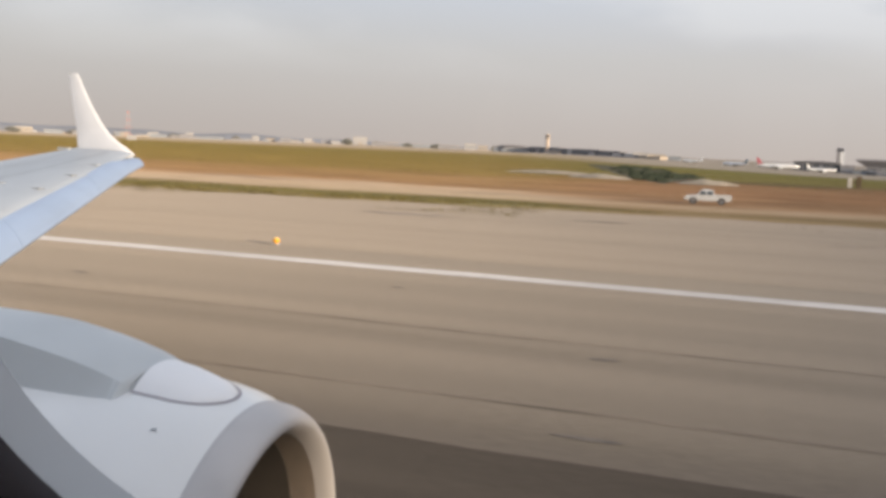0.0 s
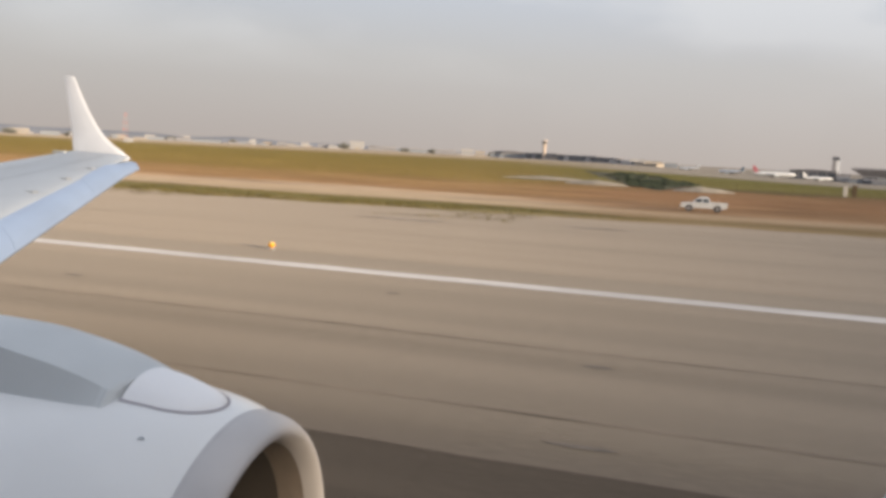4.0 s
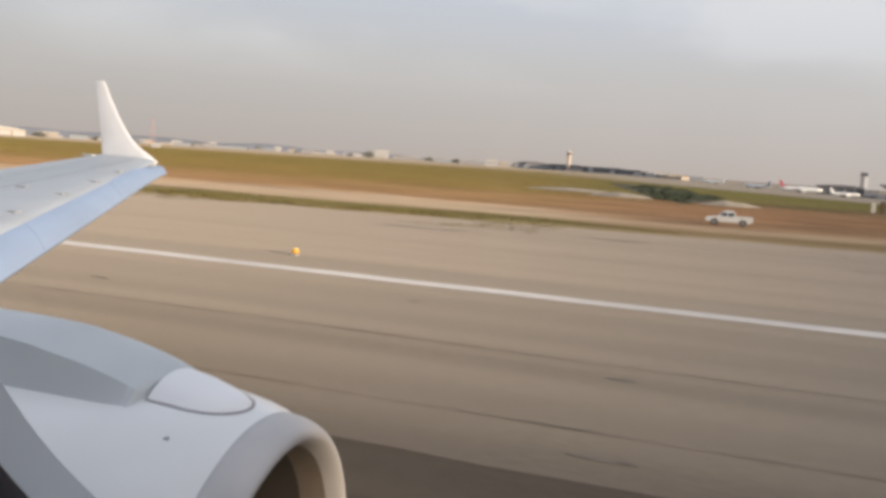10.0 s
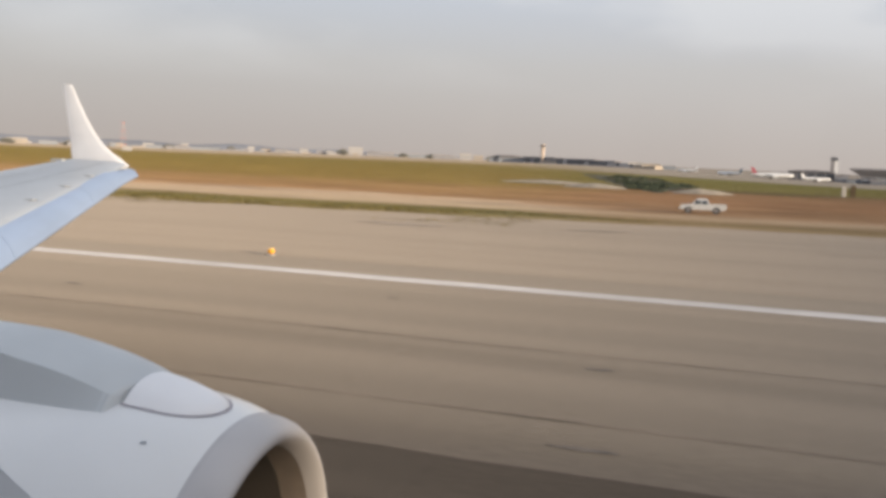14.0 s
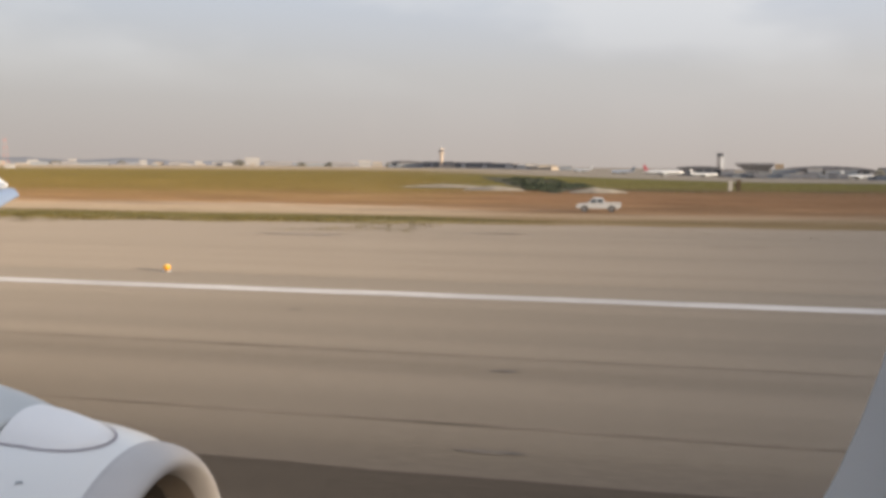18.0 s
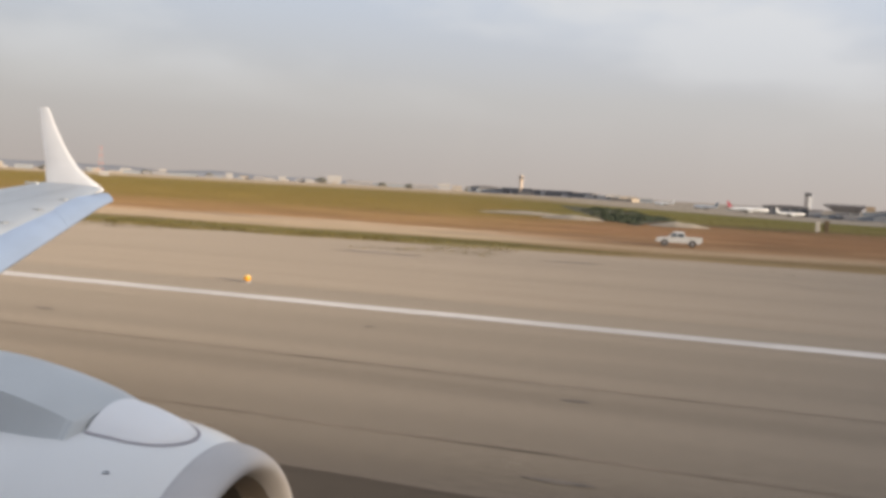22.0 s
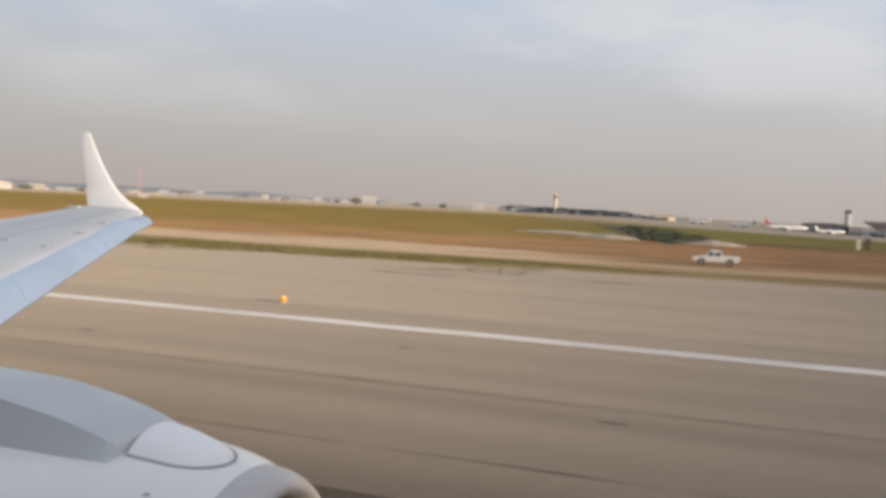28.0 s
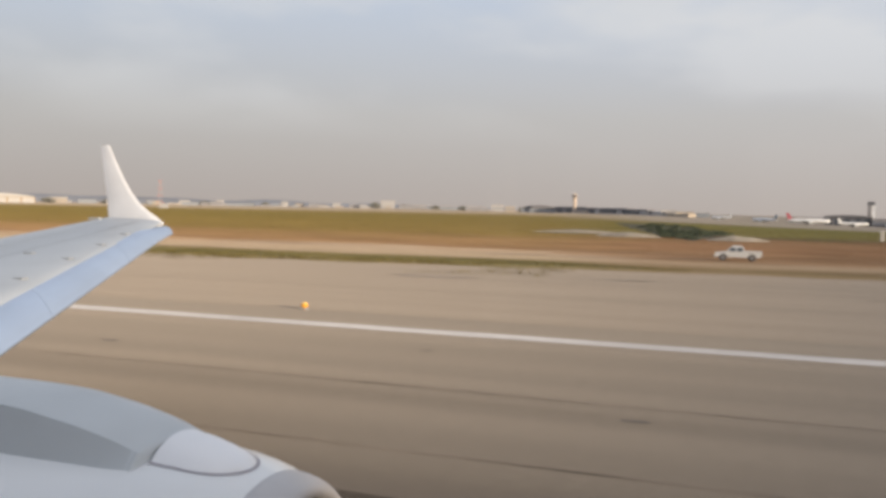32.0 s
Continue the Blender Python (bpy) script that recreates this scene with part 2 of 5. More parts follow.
RUNWAY = pavement_material("worn_runway_asphalt", (0.220, 0.189, 0.156), (0.191, 0.165, 0.138), 0.17)
JOINT_TAR = material("tar_joint", (0.15, 0.127, 0.105), 0.8, vary=0.2, scale=0.6)
SCRUB = material("tyre_rubber_on_paving", (0.224, 0.192, 0.158), 0.85, vary=0.14, scale=0.7)
OIL = material("oil_on_paving", (0.105, 0.088, 0.072), 0.7, vary=0.25, scale=2.5)
for m in (JOINT_TAR, SCRUB, OIL):
    m.node_tree.nodes["Principled BSDF"].inputs["Diffuse Roughness"].default_value = 1.0
SHOULDER = pavement_material("pale_shoulder_paving", (0.276, 0.233, 0.19), (0.246, 0.209, 0.171), 0.10)
KEEL = pavement_material("dark_keel_strip", (0.092, 0.077, 0.063), (0.073, 0.062, 0.052), 0.25)
DARK_SOIL = material("dark_damp_soil", (0.11, 0.10, 0.065), 0.95, vary=0.3, scale=0.12, fine=0.4, fine_scale=1.5)
PATCH = material("newer_asphalt_patch", (0.33, 0.27, 0.21), 0.85, vary=0.15, scale=0.4, fine=0.25, fine_scale=9)


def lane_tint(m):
    """Tints the lanes darker towards the runway's middle and paler outwards, unevenly across them."""
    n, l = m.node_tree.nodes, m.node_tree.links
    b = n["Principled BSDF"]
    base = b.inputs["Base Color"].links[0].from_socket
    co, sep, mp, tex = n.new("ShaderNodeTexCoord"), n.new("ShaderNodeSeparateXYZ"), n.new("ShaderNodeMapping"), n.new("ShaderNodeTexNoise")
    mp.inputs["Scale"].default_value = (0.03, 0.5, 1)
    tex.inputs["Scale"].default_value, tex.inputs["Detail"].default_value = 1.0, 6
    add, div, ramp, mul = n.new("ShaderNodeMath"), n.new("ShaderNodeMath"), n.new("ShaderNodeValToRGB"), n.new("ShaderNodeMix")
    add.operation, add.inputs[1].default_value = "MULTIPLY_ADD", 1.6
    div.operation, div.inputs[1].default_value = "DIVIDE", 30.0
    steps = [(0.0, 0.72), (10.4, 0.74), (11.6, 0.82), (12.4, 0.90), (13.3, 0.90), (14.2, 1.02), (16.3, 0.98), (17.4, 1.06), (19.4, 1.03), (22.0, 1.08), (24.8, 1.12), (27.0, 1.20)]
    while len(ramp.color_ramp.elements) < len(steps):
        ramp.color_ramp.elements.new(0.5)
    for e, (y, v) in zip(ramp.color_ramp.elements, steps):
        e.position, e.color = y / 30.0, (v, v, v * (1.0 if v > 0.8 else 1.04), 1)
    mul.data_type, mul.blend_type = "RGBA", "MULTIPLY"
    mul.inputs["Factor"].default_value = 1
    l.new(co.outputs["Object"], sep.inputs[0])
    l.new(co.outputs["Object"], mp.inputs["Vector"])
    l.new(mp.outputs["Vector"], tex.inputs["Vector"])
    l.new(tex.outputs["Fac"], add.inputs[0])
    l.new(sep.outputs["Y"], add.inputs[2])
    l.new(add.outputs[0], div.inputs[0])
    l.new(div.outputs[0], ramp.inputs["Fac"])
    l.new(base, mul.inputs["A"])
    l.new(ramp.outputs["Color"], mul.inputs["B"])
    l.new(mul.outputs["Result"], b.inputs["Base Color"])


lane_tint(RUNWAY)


def field_material():
    """The airfield beside the paving: bands of dry grass, a sand track, red soil, meadow and far apron."""
    m = bpy.data.materials.new("airfield_ground")
    m.use_nodes = True
    n, l = m.node_tree.nodes, m.node_tree.links
    b = n["Principled BSDF"]
    b.inputs["Roughness"].default_value, b.inputs["Specular IOR Level"].default_value, b.inputs["Diffuse Roughness"].default_value = 0.95, 0.05, 1.0
    co, sep = n.new("ShaderNodeTexCoord"), n.new("ShaderNodeSeparateXYZ")
    l.new(co.outputs["Object"], sep.inputs[0])
    edge, emap = n.new("ShaderNodeTexNoise"), n.new("ShaderNodeMapping")
    emap.inputs["Scale"].default_value = (0.035, 0.05, 0)
    edge.inputs["Scale"].default_value, edge.inputs["Detail"].default_value = 1.0, 7
    l.new(co.outputs["Object"], emap.inputs["Vector"])
    l.new(emap.outputs["Vector"], edge.inputs["Vector"])
    off = n.new("ShaderNodeMath")
    off.operation, off.inputs[1].default_value, off.inputs[2].default_value = "MULTIPLY_ADD", 19.0, -9.5
    l.new(edge.outputs["Fac"], off.inputs[0])
    prop = n.new("ShaderNodeMath")
    prop.operation = "MULTIPLY_ADD"
    grow = n.new("ShaderNodeMapRange")
    grow.inputs["From Min"].default_value, grow.inputs["From Max"].default_value = 60, 400
    grow.inputs["To Min"].default_value, grow.inputs["To Max"].default_value = 0.8, 8.0
    l.new(sep.outputs["Y"], grow.inputs["Value"])
    l.new(off.outputs[0], prop.inputs[0])
    l.new(grow.outputs["Result"], prop.inputs[1])
    rag, rmap, radd = n.new("ShaderNodeTexNoise"), n.new("ShaderNodeMapping"), n.new("ShaderNodeMath")
    rmap.inputs["Scale"].default_value = (0.16, 0.30, 0)
    rag.inputs["Scale"].default_value, rag.inputs["Detail"].default_value, rag.inputs["Roughness"].default_value = 1.0, 8, 0.7
    radd.operation, radd.inputs[1].default_value = "MULTIPLY_ADD", 30.0
    shift = n.new("ShaderNodeMath")
    shift.operation, shift.inputs[1].default_value = "SUBTRACT", 15.0
    l.new(co.outputs["Object"], rmap.inputs["Vector"])
    l.new(rmap.outputs["Vector"], rag.inputs["Vector"])
    l.new(rag.outputs["Fac"], radd.inputs[0])
    l.new(sep.outputs["Y"], shift.inputs[0])
    l.new(shift.outputs[0], radd.inputs[2])
    l.new(radd.outputs[0], prop.inputs[2])
    div = n.new("ShaderNodeMath")
    div.operation, div.inputs[1].default_value = "DIVIDE", 1600.0
    l.new(prop.outputs[0], div.inputs[0])
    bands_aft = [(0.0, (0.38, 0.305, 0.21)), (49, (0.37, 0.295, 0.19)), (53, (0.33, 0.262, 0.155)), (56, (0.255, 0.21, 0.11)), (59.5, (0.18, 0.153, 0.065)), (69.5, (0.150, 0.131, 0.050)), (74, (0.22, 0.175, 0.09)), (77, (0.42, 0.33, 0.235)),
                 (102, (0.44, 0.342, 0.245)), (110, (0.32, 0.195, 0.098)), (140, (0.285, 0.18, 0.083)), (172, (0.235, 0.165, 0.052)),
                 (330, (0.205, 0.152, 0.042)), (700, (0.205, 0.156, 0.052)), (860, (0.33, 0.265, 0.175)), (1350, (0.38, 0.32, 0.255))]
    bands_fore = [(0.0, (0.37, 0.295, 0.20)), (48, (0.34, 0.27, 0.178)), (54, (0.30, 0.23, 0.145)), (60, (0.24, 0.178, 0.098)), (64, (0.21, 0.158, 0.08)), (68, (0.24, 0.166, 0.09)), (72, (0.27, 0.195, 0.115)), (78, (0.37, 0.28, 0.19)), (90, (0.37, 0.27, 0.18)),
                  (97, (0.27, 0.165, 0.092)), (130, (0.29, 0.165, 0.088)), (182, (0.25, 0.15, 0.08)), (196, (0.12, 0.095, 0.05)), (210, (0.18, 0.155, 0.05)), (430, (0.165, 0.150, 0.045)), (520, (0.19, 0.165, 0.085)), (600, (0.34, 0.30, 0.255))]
    fills = []
    for bands in (bands_aft, bands_fore):
        r = n.new("ShaderNodeValToRGB")
        while len(r.color_ramp.elements) < len(bands):
            r.color_ramp.elements.new(0.5)
        for e, (y, c) in zip(r.color_ramp.elements, bands):
            e.position, e.color = y / 1600.0, (*c, 1)
        l.new(div.outputs[0], r.inputs["Fac"])
        fills.append(r)
    way, wadd, wrng, wmix = n.new("ShaderNodeMath"), n.new("ShaderNodeMath"), n.new("ShaderNodeMapRange"), n.new("ShaderNodeMix")
    way.operation, wadd.operation = "DIVIDE", "MULTIPLY_ADD"
    wadd.inputs[1].default_value = 0.3
    wrng.inputs["From Min"].default_value, wrng.inputs["From Max"].default_value = -0.12, 0.03
    wmix.data_type = "RGBA"
    l.new(sep.outputs["X"], way.inputs[0])
    l.new(sep.outputs["Y"], way.inputs[1])
    l.new(edge.outputs["Fac"], wadd.inputs[0])
    l.new(way.outputs[0], wadd.inputs[2])
    l.new(wadd.outputs[0], wrng.inputs["Value"])
    l.new(wrng.outputs["Result"], wmix.inputs["Factor"])
    l.new(fills[0].outputs["Color"], wmix.inputs["A"])
    l.new(fills[1].outputs["Color"], wmix.inputs["B"])
    grain, gmap, rng, mul = n.new("ShaderNodeTexNoise"), n.new("ShaderNodeMapping"), n.new("ShaderNodeMapRange"), n.new("ShaderNodeMix")
    gmap.inputs["Scale"].default_value = (0.05, 0.16, 1)
    grain.inputs["Scale"].default_value, grain.inputs["Detail"].default_value, grain.inputs["Roughness"].default_value = 1.0, 9, 0.7
    rng.inputs["From Min"].default_value, rng.inputs["From Max"].default_value = 0.32, 0.66
    rng.inputs["To Min"].default_value, rng.inputs["To Max"].default_value = 0.43, 0.88
    mul.data_type, mul.blend_type = "RGBA", "MULTIPLY"
    mul.inputs["Factor"].default_value = 1
    l.new(co.outputs["Object"], gmap.inputs["Vector"])
    l.new(gmap.outputs["Vector"], grain.inputs["Vector"])
    l.new(grain.outputs["Fac"], rng.inputs["Value"])
    l.new(wmix.outputs["Result"], mul.inputs["A"])
    l.new(rng.outputs["Result"], mul.inputs["B"])
    l.new(mul.outputs["Result"], b.inputs["Base Color"])
    return m


FIELD = field_material()

glass = bpy.data.materials.new("clear_pane")
glass.use_nodes = True
gn, gl = glass.node_tree.nodes, glass.node_tree.links
gn.clear()
g_out, g_mix, g_tr, g_gl = gn.new("ShaderNodeOutputMaterial"), gn.new("ShaderNodeMixShader"), gn.new("ShaderNodeBsdfTransparent"), gn.new("ShaderNodeBsdfGlossy")
g_mix.inputs["Fac"].default_value = 0.008
g_gl.inputs["Roughness"].default_value = 0.05
gl.new(g_tr.outputs[0], g_mix.inputs[1])
gl.new(g_gl.outputs[0], g_mix.inputs[2])
gl.new(g_mix.outputs[0], g_out.inputs["Surface"])


# ---- mesh helpers ----
def smooth(a, b, v):
    v = min(1.0, max(0.0, (v - a) / (b - a)))
    return v * v * (3 - 2 * v)


def part(name, bm, mat, parent=None, label="", soft=False):
    """Link a bmesh as one mesh object under a thing or a part."""
    me = bpy.data.meshes.new(name)
    bmesh.ops.recalc_face_normals(bm, faces=bm.faces)
    if soft:
        for f in bm.faces:
            f.smooth = len(f.verts) <= 4
        for e in bm.edges:
            if len(e.link_faces) == 2 and e.calc_face_angle(0) > radians(38):
                e.smooth = False
    bm.to_mesh(me)
    bm.free()
    me.materials.append(mat)
    ob = new(name, me)
    ob.parent = parent
    if label:
        tagged(ob, label)
    return ob


def thing(name, x, y, z, label, category, group="", turn=0):
    ob = new(name)
    ob.matrix_basis = pose(x, y, z, 0, 0, turn)
    ob.empty_display_size = 0.3
    return tagged(ob, label, category, group)


def box(x0, x1, y0, y1, z0, z1, bm=None, bevel=0.0):
    b = bmesh.new()
    r = bmesh.ops.create_cube(b, size=1.0)
    for v in r["verts"]:
        v.co = Vector(((x0 + x1) / 2 + v.co.x * (x1 - x0), (y0 + y1) / 2 + v.co.y * (y1 - y0), (z0 + z1) / 2 + v.co.z * (z1 - z0)))
    if bevel:
        bmesh.ops.bevel(b, geom=b.edges[:], offset=bevel, segments=2, affect="EDGES")
    if bm is None:
        return b
    me = bpy.data.meshes.new("tmp")
    b.to_mesh(me)
    b.free()
    bm.from_mesh(me)
    bpy.data.meshes.remove(me)
    return bm


def loft(sections, closed=True, caps=True, bm=None):
    """Skin a row of equal-length point loops."""
    bm = bm or bmesh.new()
    loops = [[bm.verts.new(p) for p in s] for s in sections]
    k = len(sections[0])
    for a, b in zip(loops, loops[1:]):
        for i in range(k if closed else k - 1):
            j = (i + 1) % k
            bm.faces.new((a[i], a[j], b[j], b[i]))
    if caps and closed:
        bm.faces.new(loops[0])
        bm.faces.new(loops[-1])
    return bm


def lathe(profile, steps=64, axis="x", caps=False, bm=None):
    """Turn (along, radius) pairs round the axis."""
    secs = []
    for s, r in profile:
        ring = []
        for i in range(steps):
            a = 2 * math.pi * i / steps
            c, d = r * math.cos(a), r * math.sin(a)
            ring.append((s, c, d) if axis == "x" else ((c, s, d) if axis == "y" else (c, d, s)))
        secs.append(ring)
    return loft(secs, True, caps, bm)


# ---- ground ----
def lie(x, y):
    """Height of the land: flat paving, a shallow swale beside it, falling slightly towards the terminals."""
    z = -1.3 * smooth(46, 102, y)
    if y > 100:
        z -= 8.0 * smooth(-0.22, 0.16, x / y) * smooth(150, 950, y)
        z += 1.0 * smooth(0.26, 0.16, x / y) * smooth(600, 1400, y)
    return z


GRID_X = sorted({round(v, 1) for v in [s * (8 * 1.32 ** i) for i in range(24) for s in (-1, 1)] + [0] if abs(v) < 5200} | {-5200, 5200})
GRID_Y = [-4800, -2000, -800, -300, -120, -60, 0, 20, 40, 46, 52, 58, 64, 70, 78, 86, 94, 102, 115, 135, 160, 200, 260, 330, 420, 540, 680, 820, 960, 1150, 1400, 1700, 2100, 2700, 3500, 4800]
bm = bmesh.new()
gv = [[bm.verts.new((x, y, lie(x, y) - 0.05)) for x in GRID_X] for y in GRID_Y]
for ra, rb in zip(gv, gv[1:]):
    for i in range(len(ra) - 1):
        bm.faces.new((ra[i], ra[i + 1], rb[i + 1], rb[i]))
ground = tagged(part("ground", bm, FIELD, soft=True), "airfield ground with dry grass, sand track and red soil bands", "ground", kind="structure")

LINE_Y = 23.4
bm = bmesh.new()
xs = [-900 + 20 * i for i in range(91)]
low = [bm.verts.new((x, -46, 0)) for x in xs]
mid = [bm.verts.new((x, 27.0, 0)) for x in xs]
for i in range(len(xs) - 1):
    bm.faces.new((low[i], low[i + 1], mid[i + 1], mid[i]))
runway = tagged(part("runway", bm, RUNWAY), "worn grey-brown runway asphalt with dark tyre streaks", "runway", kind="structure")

# a darker strip along the runway's middle with a slightly ragged edge
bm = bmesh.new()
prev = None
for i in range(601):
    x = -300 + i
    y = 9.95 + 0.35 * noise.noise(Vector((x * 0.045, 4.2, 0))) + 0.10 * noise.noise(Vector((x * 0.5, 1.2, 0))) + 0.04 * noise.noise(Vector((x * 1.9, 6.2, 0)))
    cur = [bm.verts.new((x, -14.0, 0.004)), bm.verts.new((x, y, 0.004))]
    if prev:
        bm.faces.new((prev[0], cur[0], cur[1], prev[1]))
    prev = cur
tagged(part("runway_keel", bm, KEEL), "dark strip along the middle of the runway", "runway", kind="structure")

for jy, jw in ((7.1, 0.09), (11.5, 0.08)):
    bm = bmesh.new()
    prev = None
    for i in range(401):
        x = -250 + i * 1.25
        w = 0.05 * noise.noise(Vector((x * 0.35, jy, 1)))
        g = jw * (0.6 + 0.5 * noise.noise(Vector((x * 0.11, jy, 6))))
        cur = [bm.verts.new((x, LINE_Y - jy + w - g, 0.004)), bm.verts.new((x, LINE_Y - jy + w + g, 0.004))]
        if prev:
            bm.faces.new((prev[0], cur[0], cur[1], prev[1]))
        prev = cur
    tagged(part("paving_joint", bm, JOINT_TAR), "dark tar joint between paving lanes", "joint", kind="structure")

bm = bmesh.new()
rows_s = []
xs = [-300 + 1.5 * i for i in range(360)]
for f in (0.0, 0.35, 0.6, 0.8, 0.92, 1.0):
    r = []
    for x in xs:
        far = 51.0 + 5.0 * smooth(-34, -8, x) + 3.5 * noise.noise(Vector((x * 0.035, 3.1, 0))) + 1.6 * noise.noise(Vector((x * 0.22, 7.7, 0))) + 0.5 * noise.noise(Vector((x * 0.9, 1.7, 0)))
        y = 27.0 + (far - 27.0) * f
        r.append(bm.verts.new((x, y, lie(x, y) + 0.004 * (1 - f))))
    rows_s.append(r)
for ra, rb in zip(rows_s, rows_s[1:]):
    for i in range(len(xs) - 1):
        bm.faces.new((ra[i], ra[i + 1], rb[i + 1], rb[i]))
shoulder = tagged(part("shoulder", bm, SHOULDER), "pale worn runway shoulder with a ragged outer edge", "pavement", kind="structure")

bm = bmesh.new()
for i in range(0, 400):
    x0 = -500 + i * 2.5
    w = 0.02 * noise.noise(Vector((x0 * 0.4, 0, 2)))
    vs = [bm.verts.new(p) for p in ((x0, LINE_Y + w, 0.006), (x0 + 2.5, LINE_Y + w, 0.006), (x0 + 2.5, LINE_Y + 0.86 + w, 0.006), (x0, LINE_Y + 0.86 + w, 0.006))]
    bm.faces.new(vs)
edge_line = tagged(part("edge_line", bm, LINE_WHITE), "white painted line along the runway edge", "marking", kind="structure")



def tyre_mark(points, width, seed):
    """A faint curved mark left by a turning wheel, thinning out at both ends."""
    pts = []
    for i in range(len(points) - 1):
        p = [Vector((*points[max(0, min(len(points) - 1, i + k))], 0)) for k in (-1, 0, 1, 2)]
        for f in range(10):
            u = f / 10
            pts.append(0.5 * (2 * p[1] + (p[2] - p[0]) * u + (2 * p[0] - 5 * p[1] + 4 * p[2] - p[3]) * u * u + (3 * p[1] - p[0] - 3 * p[2] + p[3]) * u ** 3))
    pts.append(Vector((*points[-1], 0)))
    bm = bmesh.new()
    prev = None
    for i, p in enumerate(pts):
        side = (pts[min(i + 1, len(pts) - 1)] - pts[max(i - 1, 0)]).normalized().cross(Vector((0, 0, 1)))
        u = i / (len(pts) - 1)
        w = width * min(1.0, 0.06 + 4 * u, 0.06 + 4 * (1 - u)) * (1 + 0.45 * noise.noise(Vector((i * 0.31, seed, 0))))
        cur = [bm.verts.new((p + side * k * w * 0.5 + Vector((0, 0, 0.0075)))) for k in (-1, 1)]
        if prev:
            bm.faces.new((prev[0], cur[0], cur[1], prev[1]))
        prev = cur
    tagged(part("tyre_mark", bm, SCRUB), "faint curved tyre mark across the paving", "tyre mark", group="tyre marks on the runway", kind="structure")


SWEEP = ((-2.0, 33.5), (-2.9, 27.5), (-2.3, 24.9), (-0.2, 20.3), (2.1, 18.2), (5.5, 16.4))
for dx, dy, width in ((11.0, 0.3, 0.3), (13.4, -1.2, 0.2)):
    tyre_mark([(x + dx, y + dy) for x, y in SWEEP], width, dx)

for x, y, w, d, seed in ((-2.24, 15.2, 0.5, 0.2, 1), (-16.0, 18.45, 0.55, 0.2, 4), (-1.75, 10.8, 0.9, 0.16, 6), (5.6, 19.6, 0.4, 0.14, 8), (-8.2, 20.6, 0.35, 0.14, 9)):
    bm = bmesh.new()
    bm.faces.new([bm.verts.new((x + 0.5 * w * math.cos(q * 0.3927) * (1 + 0.4 * noise.noise(Vector((q * 1.9, seed, 0)))), y + 0.5 * d * math.sin(q * 0.3927) * (1 + 0.4 * noise.noise(Vector((q * 2.3, seed, 5)))), 0.0085)) for q in range(16)])
    tagged(part("oil_spot", bm, OIL), "small dark oil spot on the runway", "stain", group="oil spots on the runway", kind="structure")

for x, y, w, d, seed in ((4.5, 41.5, 4.0, 0.7, 2), (-17.0, 43.5, 5.0, 0.9, 3), (-7.5, 46.5, 3.0, 0.7, 5)):
    bm = bmesh.new()
    bm.faces.new([bm.verts.new((x + 0.5 * w * math.cos(q * 0.3927) * (1 + 0.35 * noise.noise(Vector((q * 1.7, seed, 0)))), y + 0.5 * d * math.sin(q * 0.3927) * (1 + 0.4 * noise.noise(Vector((q * 2.1, seed, 5)))), lie(x, y) + 0.009)) for q in range(16)])
    tagged(part("shoulder_stain", bm, PATCH), "dark worn patch in the pale shoulder paving", "stain", kind="structure")

# ---- the aircraft ----
FUS_Y = -1.25
jet = thing("airliner", 0, 0, 0, "white twin-engine airliner standing on the runway", "aircraft")


def half_width(z):
    """Half width of the two-lobed fuselage at a height."""
    c = 3.6 if z > 3.6 else (3.25 if z < 3.25 else z)
    return math.sqrt(max(0.0, 1.5 ** 2 - (z - c) ** 2))


def fuselage_ring(x, scale, lift, k=40):
    ring = []
    for i in range(k):
        a = 2 * math.pi * i / k
        z = 3.425 + math.sin(a) * 1.5 + (0.175 if math.sin(a) > 0.01 else (-0.175 if math.sin(a) < -0.01 else 0))
        ring.append((x, FUS_Y + math.cos(a) * 1.5 * scale, 3.425 + (z - 3.425) * scale + lift))
    return ring


# The window: a rounded opening in the port side
WX, WZ, WHX, WHZ, WR = -0.1132, 3.556, 0.1798, 0.200, 0.152


def window_loop(grow, y, per=26):
    hx, hz, r = WHX + grow, WHZ + grow, WR + grow
    pts = []
    for cx, cz, a0 in ((hx - r, hz - r, 0), (-hx + r, hz - r, 90), (-hx + r, -hz + r, 180), (hx - r, -hz + r, 270)):
        for i in range(per):
            a = radians(a0 + 90 * i / (per - 1))
            pts.append((WX + cx + r * math.cos(a), y, WZ + cz + r * math.sin(a)))
    return pts


PX0, PX1, PZ0, PZ1 = -0.9, 0.7, 2.9, 4.25
front = [(10.9, 0.06, -0.55), (10.7, 0.22, -0.5), (10.2, 0.42, -0.42), (9.3, 0.66, -0.28), (8.2, 0.84, -0.14), (7.0, 0.95, -0.04), (5.8, 1.0, 0), (3.0, 1.0, 0), (PX1, 1.0, 0)]
aft = [(PX0, 1.0, 0), (-4.0, 1.0, 0), (-8.0, 1.0, 0), (-12.0, 1.0, 0), (-14.5, 0.95, 0.06), (-17.5, 0.8, 0.28), (-20.5, 0.58, 0.56), (-23.0, 0.36, 0.8), (-24.6, 0.16, 0.95)]
for secs in (front, aft):
    part("fuselage_section", loft([fuselage_ring(*s) for s in secs], True, True), WHITE_PAINT, jet, "white painted fuselage skin", True)
